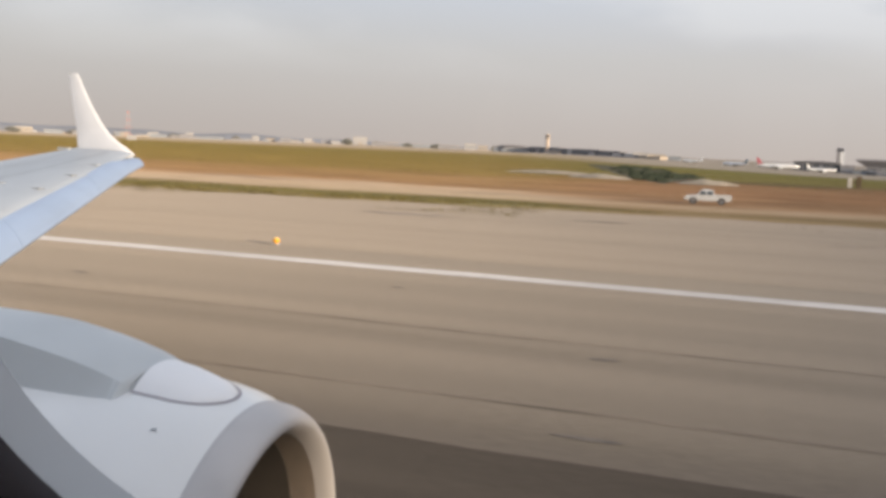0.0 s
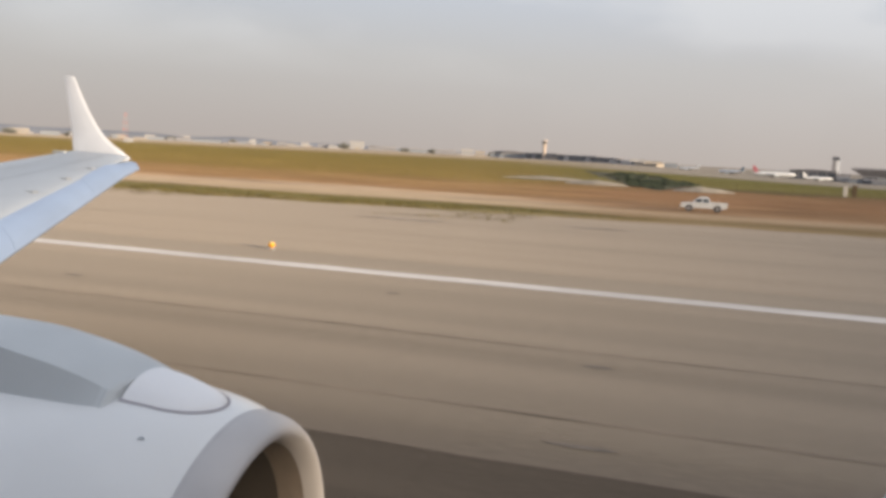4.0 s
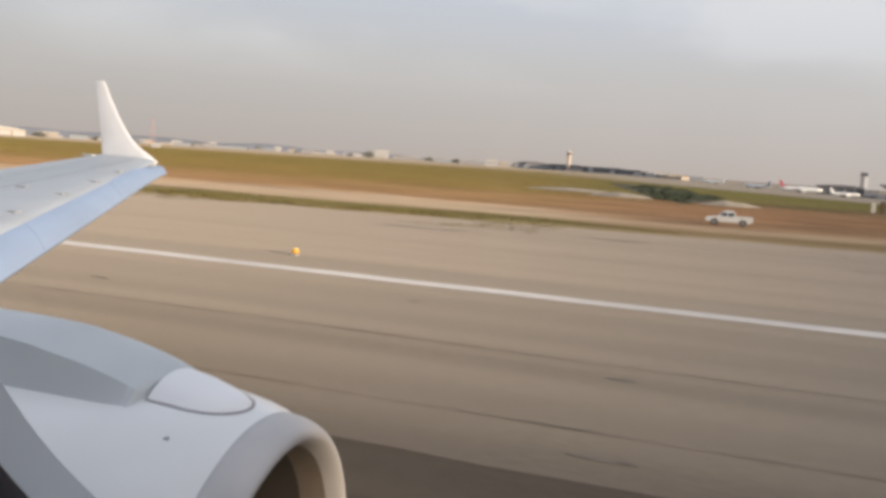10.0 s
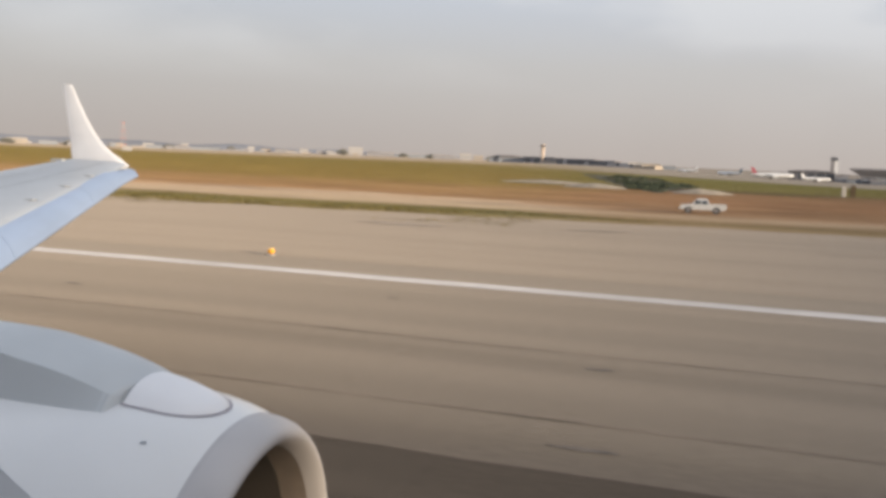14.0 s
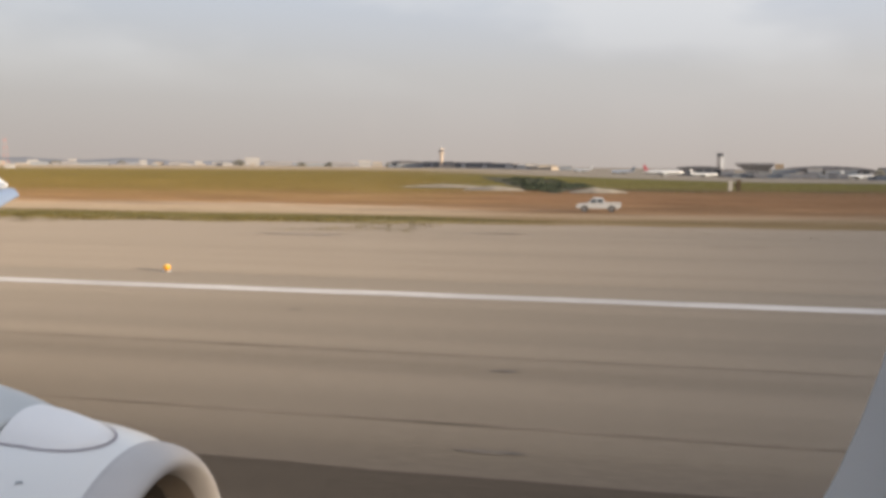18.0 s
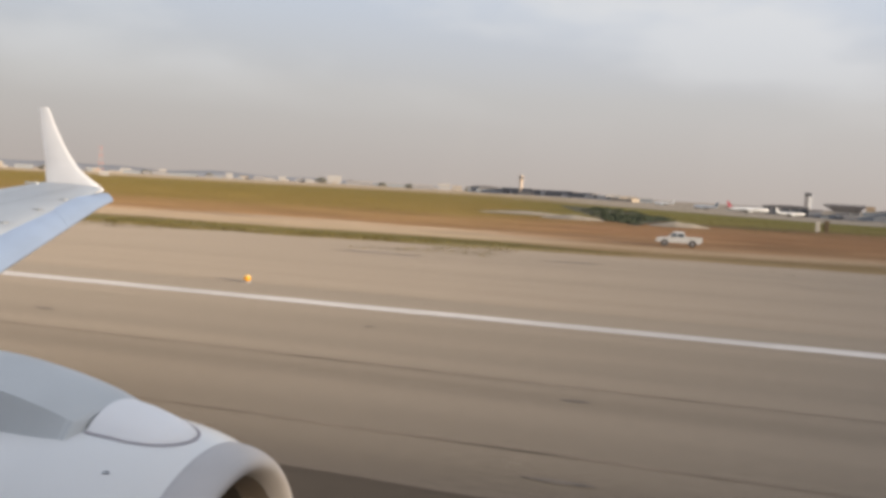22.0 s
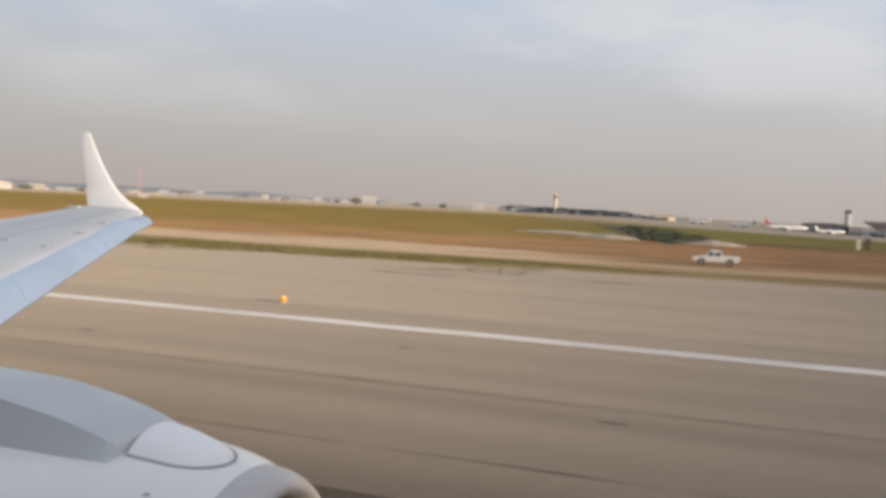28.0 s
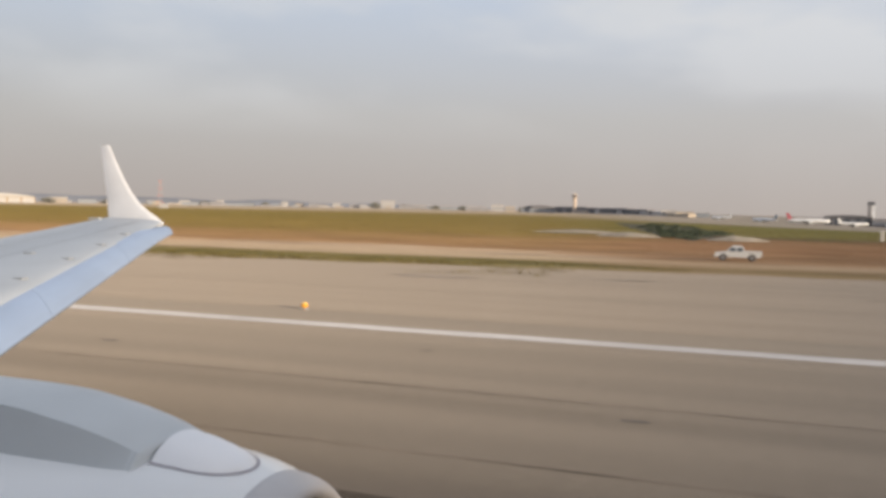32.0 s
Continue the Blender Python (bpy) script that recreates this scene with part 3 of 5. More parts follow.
# the ring of fuselage beside the seat, with the port side left open for the window panel
bm = bmesh.new()
ring_pts = []
steps = 72
for i in range(steps + 1):
    a = radians(30) + (2 * math.pi - radians(54)) * i / steps
    z = 3.425 + math.sin(a) * 1.5 + (0.175 if math.sin(a) > 0 else -0.175)
    ring_pts.append((FUS_Y + 1.5 * math.cos(a), z))
ring_pts[0] = (FUS_Y + half_width(PZ1), PZ1)
ring_pts[-1] = (FUS_Y + half_width(PZ0), PZ0)
stations = (PX0, -0.72, -0.42, -0.10, 0.20, PX1)
grid = [[bm.verts.new((x, y, z)) for y, z in ring_pts] for x in stations]
for si, (ra, rb) in enumerate(zip(grid, grid[1:])):
    for i in range(steps):
        y, z = ring_pts[i]
        if si in (1, 3) and y < FUS_Y and 3.38 < z < 3.80:
            continue                         # window openings on the far side of the cabin
        bm.faces.new((ra[i], ra[i + 1], rb[i + 1], rb[i]))
part("fuselage_barrel", bm, WHITE_PAINT, jet, "", True)
# window panel with its hole
inner = window_loop(0.026, 0)
outer = []
for x, _, z in inner:
    dx, dz = x - WX, z - WZ
    t = min(((PX1 - WX) if dx > 0 else (PX0 - WX)) / dx if abs(dx) > 1e-6 else 1e9, ((PZ1 - WZ) if dz > 0 else (PZ0 - WZ)) / dz if abs(dz) > 1e-6 else 1e9)
    outer.append((WX + dx * t, 0, WZ + dz * t))
corner = [(PX1, PZ1), (PX0, PZ1), (PX0, PZ0), (PX1, PZ0)]
bm = bmesh.new()
skin = lambda x, z: (x, FUS_Y + half_width(z), z)
bands = [[bm.verts.new(skin(i[0] + (o[0] - i[0]) * f, i[2] + (o[2] - i[2]) * f)) for i, o in zip(inner, outer)] for f in (0, 0.15, 0.4, 0.7, 1.0)]
n_in = len(inner)
for ra, rb in zip(bands, bands[1:]):
    for i in range(n_in):
        j = (i + 1) % n_in
        bm.faces.new((ra[i], ra[j], rb[j], rb[i]))
for cx, cz in corner:
    near = sorted(range(n_in), key=lambda i: (outer[i][0] - cx) ** 2 + (outer[i][2] - cz) ** 2)
    q = near[0]
    for p in (near[1], near[2]):
        if (p - q) % n_in in (1, n_in - 1) and (abs(outer[p][0] - outer[q][0]) > 1e-6 and abs(outer[p][2] - outer[q][2]) > 1e-6):
            bm.faces.new((bands[-1][q], bands[-1][p], bm.verts.new(skin(cx, cz))))
            break
part("window_panel", bm, WHITE_PAINT, jet)
# window frame, gasket, reveal, panes and the cabin lining
Y_OUT = FUS_Y + 1.5
part("window_frame", loft([window_loop(0.026, Y_OUT + 0.003), window_loop(0.022, Y_OUT - 0.002), window_loop(0.0, Y_OUT - 0.0195), window_loop(0.0004, Y_OUT - 0.0215), window_loop(0.001, Y_OUT - 0.027), window_loop(0.0028, Y_OUT - 0.037)], True, False), CABIN_PLASTIC, jet, "grey metal window frame", True)
part("gasket", loft([window_loop(0.0027, Y_OUT - 0.0366), window_loop(0.006, Y_OUT - 0.040), window_loop(0.013, Y_OUT - 0.0435)], True, False), SEAL_DARK, jet, "dark rubber gasket round the pane", True)
part("reveal", loft([window_loop(0.0125, Y_OUT - 0.043), window_loop(0.034, Y_OUT - 0.060), window_loop(0.055, Y_OUT - 0.095), window_loop(0.07, Y_OUT - 0.118)], True, False), CABIN_DARK, jet, "dished plastic window reveal with shade in its dark colour", True)
pane = part("window_pane", loft([window_loop(0.012, Y_OUT - 0.011), window_loop(0.008, Y_OUT - 0.014)], True, True), glass, jet, "clear window pane")
pane.visible_shadow = False
bm = bmesh.new()
ri = [bm.verts.new(p) for p in window_loop(0.07, Y_OUT - 0.118)]
ro = [bm.verts.new((WX + (p[0] - WX) * 3.2, Y_OUT - 0.122, WZ + (p[2] - WZ) * 2.6)) for p in window_loop(0.07, 0)]
for i in range(len(ri)):
    j = (i + 1) % len(ri)
    bm.faces.new((ri[i], ri[j], ro[j], ro[i]))
part("cabin_lining", bm, CABIN_DARK, jet, "cabin side lining with shade in its dark colour")
part("cabin_floor", box(-3.0, 3.0, FUS_Y - 1.3, FUS_Y + 1.3, 2.5, 2.55), CABIN_DARK, jet)


# -- wing --
TIP_X, TIP_Y, TIP_Z = -10.274, 13.15, 3.155


def wing_at(y):
    """Leading and trailing edge at a span station."""
    s = TIP_Y - y
    lead = TIP_X + 0.51 * s
    trail = -11.424 + (0.215 * s if s < 7.5 else 0.215 * 7.5 + 0.0 * (s - 7.5))
    return lead, trail, TIP_Z - 0.105 * s, 3.231 - 0.098 * s


FOIL = [(0.0, 0.0), (0.02, 0.022), (0.07, 0.042), (0.18, 0.060), (0.35, 0.066), (0.55, 0.055), (0.75, 0.034), (0.9, 0.014), (1.0, 0.002),
        (1.0, -0.002), (0.8, -0.02), (0.55, -0.042), (0.3, -0.052), (0.12, -0.042), (0.03, -0.022)]


def wing_section(y, side=1, y0=0.0):
    lead, trail, zl, zt = wing_at(y)
    c = lead - trail
    return [(lead - f * c, y0 + side * y, zl + (zt - zl) * f + h * c * 0.75 - 0.06 * c * (f * (1 - f))) for f, h in FOIL]


ys = [0.2, 1.6, 3.0, 4.4, 5.8, 7.2, 8.6, 10.0, 11.2, 12.2, 12.8, 13.1, 13.15]
part("port_wing", loft([wing_section(y) for y in ys]), GREY_PAINT, jet, "pale grey wing skin", True)
part("starboard_wing", loft([wing_section(y, -1, 2 * FUS_Y) for y in ys]), GREY_PAINT, jet, "pale grey wing skin", True)


def slat_section(y):
    """A drooped slat: a curved plate ahead of and below the wing's nose."""
    lead, trail, zl, zt = wing_at(y)
    g = 0.85 + 0.05 * (TIP_Y - y)
    r = 0.05 + 0.024 * (TIP_Y - y)          # the slat's upper skin reaches further aft inboard
    prof = [(px, float(np.interp(px, (-0.30, -0.16, -0.03, 0.06), (0.050, 0.048, 0.020, -0.040)))) for px in (-r, -r * 0.6, -r * 0.2)] + [(0.06, -0.040), (0.12, -0.095), (0.17, -0.155), (0.207, -0.222), (0.192, -0.245), (0.165, -0.25), (0.15, -0.20), (0.06, -0.10), (0.0, -0.045), (-r * 0.5, -0.02), (-r, 0.0)]
    cut, dip = 0.08 * smooth(12.3, 13.12, y), 0.10 * smooth(12.0, 13.12, y)
    prof = [(px, pz - dip * min(1.0, max(0.0, (0.13 - px) / 0.17))) for px, pz in prof]
    return [(lead + px * g + cut * 0.25 * max(0.0, px + 0.1), y + cut * min(1.0, max(0.0, (px + 0.3) / 0.5)), zl + pz * g + 0.012) for px, pz in prof]


for ya, yb in ((13.12, 10.406), (10.40, 7.306), (7.30, 4.3)):
    n_s = 7
    part("slat", loft([slat_section(ya + (yb - ya) * i / (n_s - 1)) for i in range(n_s)]), SLAT_METAL, jet, "polished drooped leading-edge slat, blue sky reflection in its colour", True)


def upper(y, f, up=0.004):
    """A point on the wing's upper skin."""
    lead, trail, zl, zt = wing_at(y)
    c = lead - trail
    h = np.interp(f, [p[0] for p in FOIL[:9]], [p[1] for p in FOIL[:9]])
    return Vector((lead - f * c, y, zl + (zt - zl) * f + h * c * 0.75 - 0.06 * c * (f * (1 - f)) + up))


def skin_strip(y0, f0, y1, f1, width, mat, name, label):
    bm = bmesh.new()
    k = 14
    prev = None
    for i in range(k + 1):
        y, f = y0 + (y1 - y0) * i / k, f0 + (f1 - f0) * i / k
        a, b = upper(y, f), upper(y, f)
        along = upper(y1, f1) - upper(y0, f0)
        side = Vector((along.y, -along.x, 0)).normalized() * width / 2
        cur = [bm.verts.new(a - side), bm.verts.new(b + side)]
        if prev:
            bm.faces.new((prev[0], prev[1], cur[1], cur[0]))
        prev = cur
    return part(name, bm, mat, jet, label)


skin_strip(12.7, 0.30, 5.0, 0.60, 0.035, SEAM_GREY, "spoiler_seam", "dark seam ahead of the spoiler panels")
skin_strip(12.4, 0.72, 7.2, 0.70, 0.025, SEAM_GREY, "aileron_gap", "dark gap along the aileron hinge")
skin_strip(8.9, 0.70, 8.9, 0.99, 0.03, SEAM_GREY, "panel_gap", "")
for yy, ff in ((11.25, 0.10), (10.1, 0.10), (8.87, 0.105), (7.5, 0.105), (6.2, 0.105), (8.9, 0.36)):
    p = upper(yy, ff)
    part("track_cover", box(p.x - 0.07, p.x + 0.07, p.y - 0.05, p.y + 0.05, p.z - 0.012, p.z + 0.006, None, 0.004), COVER_GREY, jet, "small scuffed slat track cover")
# the tip fairing and static wick by the trailing edge
tip_te = upper(12.75, 0.98)
part("tip_light_fairing", box(tip_te.x - 0.2, tip_te.x + 0.05, 12.71, 12.79, tip_te.z - 0.01, tip_te.z + 0.025, None, 0.008), GREY_PAINT, jet, "small fairing at the trailing edge")

# -- winglet --
WINGLET = [(3.07, -10.36, -11.43, 13.13), (3.105, -10.285, -11.43, 13.15), (3.145, -10.23, -11.43, 13.155), (3.26, -10.40, -11.445, 13.155), (3.355, -10.584, -11.47, 13.165), (3.49, -10.79, -11.49, 13.19),
           (3.68, -10.985, -11.55, 13.22), (3.94, -11.20, -11.63, 13.26), (4.26, -11.425, -11.73, 13.31), (4.46, -11.55, -11.785, 13.34), (4.53, -11.605, -11.81, 13.35), (4.54, -11.63, -11.80, 13.35)]
secs = []
for z, xl, xt, y in WINGLET:
    c = xl - xt
    th = 0.03 * c + 0.008
    secs.append([(xl, y, z), (xl - 0.05 * c, y - th * 0.75, z), (xl - 0.15 * c, y - th * 0.95, z), (xl - 0.5 * c, y - th, z), (xl - 0.85 * c, y - th * 0.55, z), (xt, y - 0.003, z), (xt, y + 0.003, z), (xl - 0.85 * c, y + th * 0.55, z), (xl - 0.5 * c, y + th, z), (xl - 0.15 * c, y + th * 0.95, z), (xl - 0.05 * c, y + th * 0.75, z)])
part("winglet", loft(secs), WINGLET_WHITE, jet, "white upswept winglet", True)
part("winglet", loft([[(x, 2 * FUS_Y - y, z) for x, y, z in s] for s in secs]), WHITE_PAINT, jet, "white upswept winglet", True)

# -- engine --
ENG = Vector((-1.811, 2.90, 1.611))
ENG_DROOP, ENG_TOE = 3.0, 7.56
COWL = [(0.0, 0.872), (-0.05, 0.891), (-0.1, 0.905), (-0.18, 0.921), (-0.28, 0.934), (-0.46, 0.936), (-0.7, 0.918), (-1.0, 0.895), (-1.4, 0.865)]


def engine(y, toe, parent):
    nac = part("nacelle", lathe([(-0.004, 0.868)] + COWL[1:] + [(-1.9, 0.81), (-2.4, 0.75), (-2.75, 0.69), (-2.76, 0.66), (-2.3, 0.62)], 96), WHITE_PAINT, parent, "glossy white engine cowl", True)
    nac.matrix_basis = pose(ENG.x, y, ENG.z, 0, ENG_DROOP, toe)
    lip = [(-0.02, 0.862)] + [(0.142 * math.sin(radians(q)), 0.797 + 0.075 * math.cos(radians(q))) for q in range(0, 91, 10)]
    lip += [(0.142 * math.cos(radians(q)), 0.797 - 0.052 * math.sin(radians(q)) ** 1.2) for q in range(12, 26, 13)]
    lip += [(0.1119, 0.7679), (0.0894, 0.7586), (0.065, 0.752)]
    part("inlet_lip", lathe(lip, 96), LIP_METAL, nac, "bare satin metal inlet lip", True)
    part("inlet_liner", lathe([(0.065, 0.7515), (0.04, 0.746), (0.0, 0.740), (-0.03, 0.736), (-0.05, 0.733)], 72), LINER, nac, "perforated grey-tan inlet liner, darkened for inlet shade", True)
    part("fan_case", lathe([(-0.05, 0.732), (-0.3, 0.710), (-0.5, 0.705)], 72), CASE_GREY, nac, "fan case behind the liner, darkened for inlet shade", True)
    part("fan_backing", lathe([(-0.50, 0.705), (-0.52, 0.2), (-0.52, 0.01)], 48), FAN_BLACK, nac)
    part("spinner", lathe([(-0.10, 0.01), (-0.16, 0.06), (-0.27, 0.13), (-0.42, 0.19), (-0.51, 0.21)], 32), FAN_DARK, nac, "dark pointed fan spinner", True)
    me = None
    for i in range(24):
        if me is None:
            secs = []
            for g in (0.0, 0.35, 0.7, 1.0):
                r, tw = 0.2 + 0.49 * g, radians(25 + 35 * g)
                dx, dy = math.cos(tw) * 0.085, math.sin(tw) * 0.085
                secs.append([(-0.40 + dx, dy, r), (-0.40, 0.012, r), (-0.40 - dx, -dy, r), (-0.40, -0.012, r)])
            blade = part("fan_blade", loft(secs), FAN_DARK, nac)
            me = blade.data
        else:
            blade = new("fan_blade", me)
            blade.parent = nac
        blade.matrix_basis = Matrix.Rotation(2 * math.pi * i / 24, 4, "X")
    part("core_plug", lathe([(-2.3, 0.5), (-2.9, 0.42), (-3.3, 0.24), (-3.6, 0.03)], 32), FAN_DARK, nac, "", True)
    return nac


engine(ENG.y, ENG_TOE, jet)
engine(2 * FUS_Y - ENG.y, -ENG_TOE, jet)
ENG_BACK = pose(ENG.x, ENG.y, ENG.z, 0, ENG_DROOP, ENG_TOE).inverted()


def cowl_z(x, y):
    """Height of the cowl's upper skin over a place in plan."""
    lo, hi = 1.7, 3.0
    for _ in range(26):
        z = (lo + hi) / 2
        p = ENG_BACK @ Vector((x, y, z))
        r = np.interp(p.x, [c[0] for c in reversed(COWL)], [c[1] for c in reversed(COWL)])
        lo, hi = (z, hi) if math.hypot(p.y, p.z) < r else (lo, z)
    return lo


# pylon: a rounded ridge with steep sides, running aft from the cowl to the wing
PYL_Y = 2.905


def pylon_section(x, top, chine, hw, low, low_hw):
    pts = []
    for i in range(21):                      # over the top, from the inboard to the outboard side
        q = math.pi * i / 20
        u = -math.cos(q)
        pts.append((x, PYL_Y + hw * u * (1.0 if u < 0 else 0.78), chine + (top - chine) * (1 - abs(u) ** 2.2) - (0.03 * u * u if u > 0 else 0)))
    return pts + [(x, PYL_Y + low_hw * 0.9, low), (x, PYL_Y - low_hw, low)]


PYLON_ROWS = [(-2.138, 2.614, 2.580, 0.205, 2.45, 0.285), (-2.150, 2.619, 2.590, 0.236, 2.45, 0.362), (-2.175, 2.629, 2.599, 0.240, 2.45, 0.362), (-2.27, 2.660, 2.630, 0.248, 2.45, 0.347), (-2.41, 2.694, 2.662, 0.252, 2.45, 0.337), (-2.56, 2.720, 2.686, 0.254, 2.44, 0.335), (-2.72, 2.737, 2.708, 0.254, 2.42, 0.338),
              (-3.04, 2.744, 2.720, 0.252, 2.38, 0.34), (-3.4, 2.735, 2.71, 0.25, 2.30, 0.335), (-4.2, 2.66, 2.60, 0.22, 2.1, 0.29), (-5.6, 2.44, 2.35, 0.19, 1.9, 0.23), (-7.5, 2.2, 2.1, 0.07, 1.8, 0.09)]


def eased(rows, steps=6):
    """Rows of numbers joined by a smooth curve."""
    out = []
    for k in range(len(rows) - 1):
        p0, p1, p2, p3 = rows[max(0, k - 1)], rows[k], rows[k + 1], rows[min(len(rows) - 1, k + 2)]
        for s in range(steps):
            q = s / steps
            out.append(tuple(0.5 * (2 * b + (c - a) * q + (2 * a - 5 * b + 4 * c - d) * q * q + (3 * b - a - 3 * c + d) * q ** 3) for a, b, c, d in zip(p0, p1, p2, p3)))
    return out + [rows[-1]]


part("pylon", loft([pylon_section(*r) for r in eased(PYLON_ROWS)]), PYLON_GREY, jet, "grey engine pylon fairing", True)

CAP_Y, CAP_W, CAP_X0, CAP_X1 = 2.893, 0.196, -2.128, -1.828


def cap_half(g):
    return CAP_W * math.sqrt(max(0.0, 1 - g ** 3.0))


secs = []
for i in range(16):
    g = i / 15
    x = CAP_X0 + (CAP_X1 - CAP_X0) * g
    w, h = max(0.004, cap_half(g)), (0.062 - 0.036 * g) * math.sqrt(max(0.0, 1 - g ** 6)) + 0.003
    secs.append([(x, CAP_Y + (-1 + j / 7) * w, cowl_z(x, CAP_Y + (-1 + j / 7) * w) + h * (1 - abs(-1 + j / 7) ** 2.2) - 0.004 * (j in (0, 14))) for j in range(15)])
part("pylon_nose", loft([[(CAP_X0, p[1], p[2] - 0.09) for p in secs[0]]] + secs, False, False), CAP_WHITE, jet, "white rounded pylon nose fairing", True)
rim = [(CAP_X0 + (CAP_X1 - CAP_X0) * g, -cap_half(g)) for g in [i / 24 for i in range(24)] + [0.975, 0.99, 1.0]]
rim += [(x, -y) for x, y in reversed(rim[:-1])]
bm = bmesh.new()
prev = None
for k, (x, y) in enumerate(rim):
    xa, ya = rim[max(0, k - 1)]
    xb, yb = rim[min(len(rim) - 1, k + 1)]
    d = Vector((xb - xa, yb - ya)).normalized()
    ox, oy = x + d.y * 0.010, y - d.x * 0.010
    cur = [bm.verts.new((x, CAP_Y + y, cowl_z(x, CAP_Y + y) + 0.005)), bm.verts.new((ox, CAP_Y + oy, cowl_z(ox, CAP_Y + oy) + 0.0035))]
    if prev:
        bm.faces.new((prev[0], prev[1], cur[1], cur[0]))
    prev = cur
part("pylon_nose_seal", bm, SEAL_DARK, jet, "dark seal round the nose fairing")
bm = bmesh.new()
vs = []
for dx, dy in ((0.0, 0.0), (0.02, 0.012), (0.036, 0.006), (0.042, -0.006), (0.026, -0.006), (0.012, -0.014), (-0.004, -0.024)):
    x, y = -1.925 + dx * 0.5, 2.545 + dy * 0.6
    vs.append(bm.verts.new((x, y, cowl_z(x, y) + 0.004)))
bm.faces.new(vs)
part("scuff_mark", bm, COVER_GREY, jet, "small grey scuff on the cowl")

# -- tail and gear --
fin = [[(-17.2, 5.0), (-18.6, 5.35), (-21.6, 9.95), (-24.2, 9.95), (-23.3, 4.9)]]
bm = bmesh.new()
loft([[(x, FUS_Y - 0.12 * (1 if z < 6 else 0.4), z) for x, z in fin[0]], [(x, FUS_Y + 0.12 * (1 if z < 6 else 0.4), z) for x, z in fin[0]]], True, True, bm)
part("tail_fin", bm, WHITE_PAINT, jet, "white tail fin")
for s in (1, -1):
    part("tailplane", loft([[(x, FUS_Y + s * 0.5, 4.6 + t) for x, t in ((-20.6, 0), (-21.5, 0.12), (-23.4, 0.02), (-21.5, -0.1))], [(x, FUS_Y + s * 6.0, 5.1 + t) for x, t in ((-23.4, 0), (-23.8, 0.05), (-24.6, 0.01), (-23.8, -0.05))]]), GREY_PAINT, jet)


def wheel(x, y, r, w):
    tyre = part("wheel", lathe([(-w / 2, r * 0.55), (-w / 2, r * 0.9), (-w * 0.3, r), (w * 0.3, r), (w / 2, r * 0.9), (w / 2, r * 0.55)], 32, "y"), TYRE, jet, "black aircraft tyre", True)
    tyre.matrix_basis = pose(x, y, r)
    part("rim", lathe([(-w * 0.4, 0.02), (-w * 0.4, r * 0.56), (w * 0.4, r * 0.56), (w * 0.4, 0.02)], 24, "y"), STEEL, tyre)


for sx, sy in ((-6.9, FUS_Y + 2.7), (-6.9, FUS_Y - 3.3), (-6.9, FUS_Y + 3.3), (-6.9, FUS_Y - 2.7)):
    wheel(sx, sy, 0.5, 0.36)
for sy in (FUS_Y + 3.0, FUS_Y - 3.0):
    part("gear_leg", box(-7.0, -6.8, sy - 0.09, sy + 0.09, 0.5, 2.1, None, 0.03), STEEL, jet)
for sy in (FUS_Y - 0.22, FUS_Y + 0.22):
    wheel(7.6, sy, 0.3, 0.2)
part("nose_gear_leg", box(7.52, 7.68, FUS_Y - 0.07, FUS_Y + 0.07, 0.3, 2.0, None, 0.02), STEEL, jet)

# ---- beside the runway ----
def edge_light(x, y):
    t = thing("edge_light", x, y, lie(x, y), "orange elevated runway edge light on a small base", "runway light", "runway edge lights")
    part("base_plate", lathe([(0.0, 0.001), (0.0, 0.16), (0.02, 0.16), (0.03, 0.12), (0.03, 0.001)], 20, "z"), STEEL, t)
    part("stem", lathe([(0.02, 0.035), (0.055, 0.035), (0.065, 0.07)], 16, "z"), LAMP_ORANGE, t)
    part("lamp_body", lathe([(0.06, 0.07), (0.08, 0.115), (0.16, 0.125), (0.18, 0.105)], 24, "z"), LAMP_ORANGE, t, "bright orange lamp body", True)
    part("lens", lathe([(0.18, 0.10), (0.225, 0.09), (0.245, 0.05), (0.25, 0.005)], 24, "z"), LENS, t, "pale glass lens", True)
    return t


lamp = edge_light(-15.25, 27.0)
for k in (-4, -3, -2, -1, 1, 2, 3, 4):
    copy_thing(lamp, pose(-15.25 + 60 * k, 27.0, lie(0, 27.0)))


def rounded_rect(x0, x1, y0, y1, z, r=0.0):
    return [(x0, y0, z), (x1, y0, z), (x1, y1, z), (x0, y1, z)]


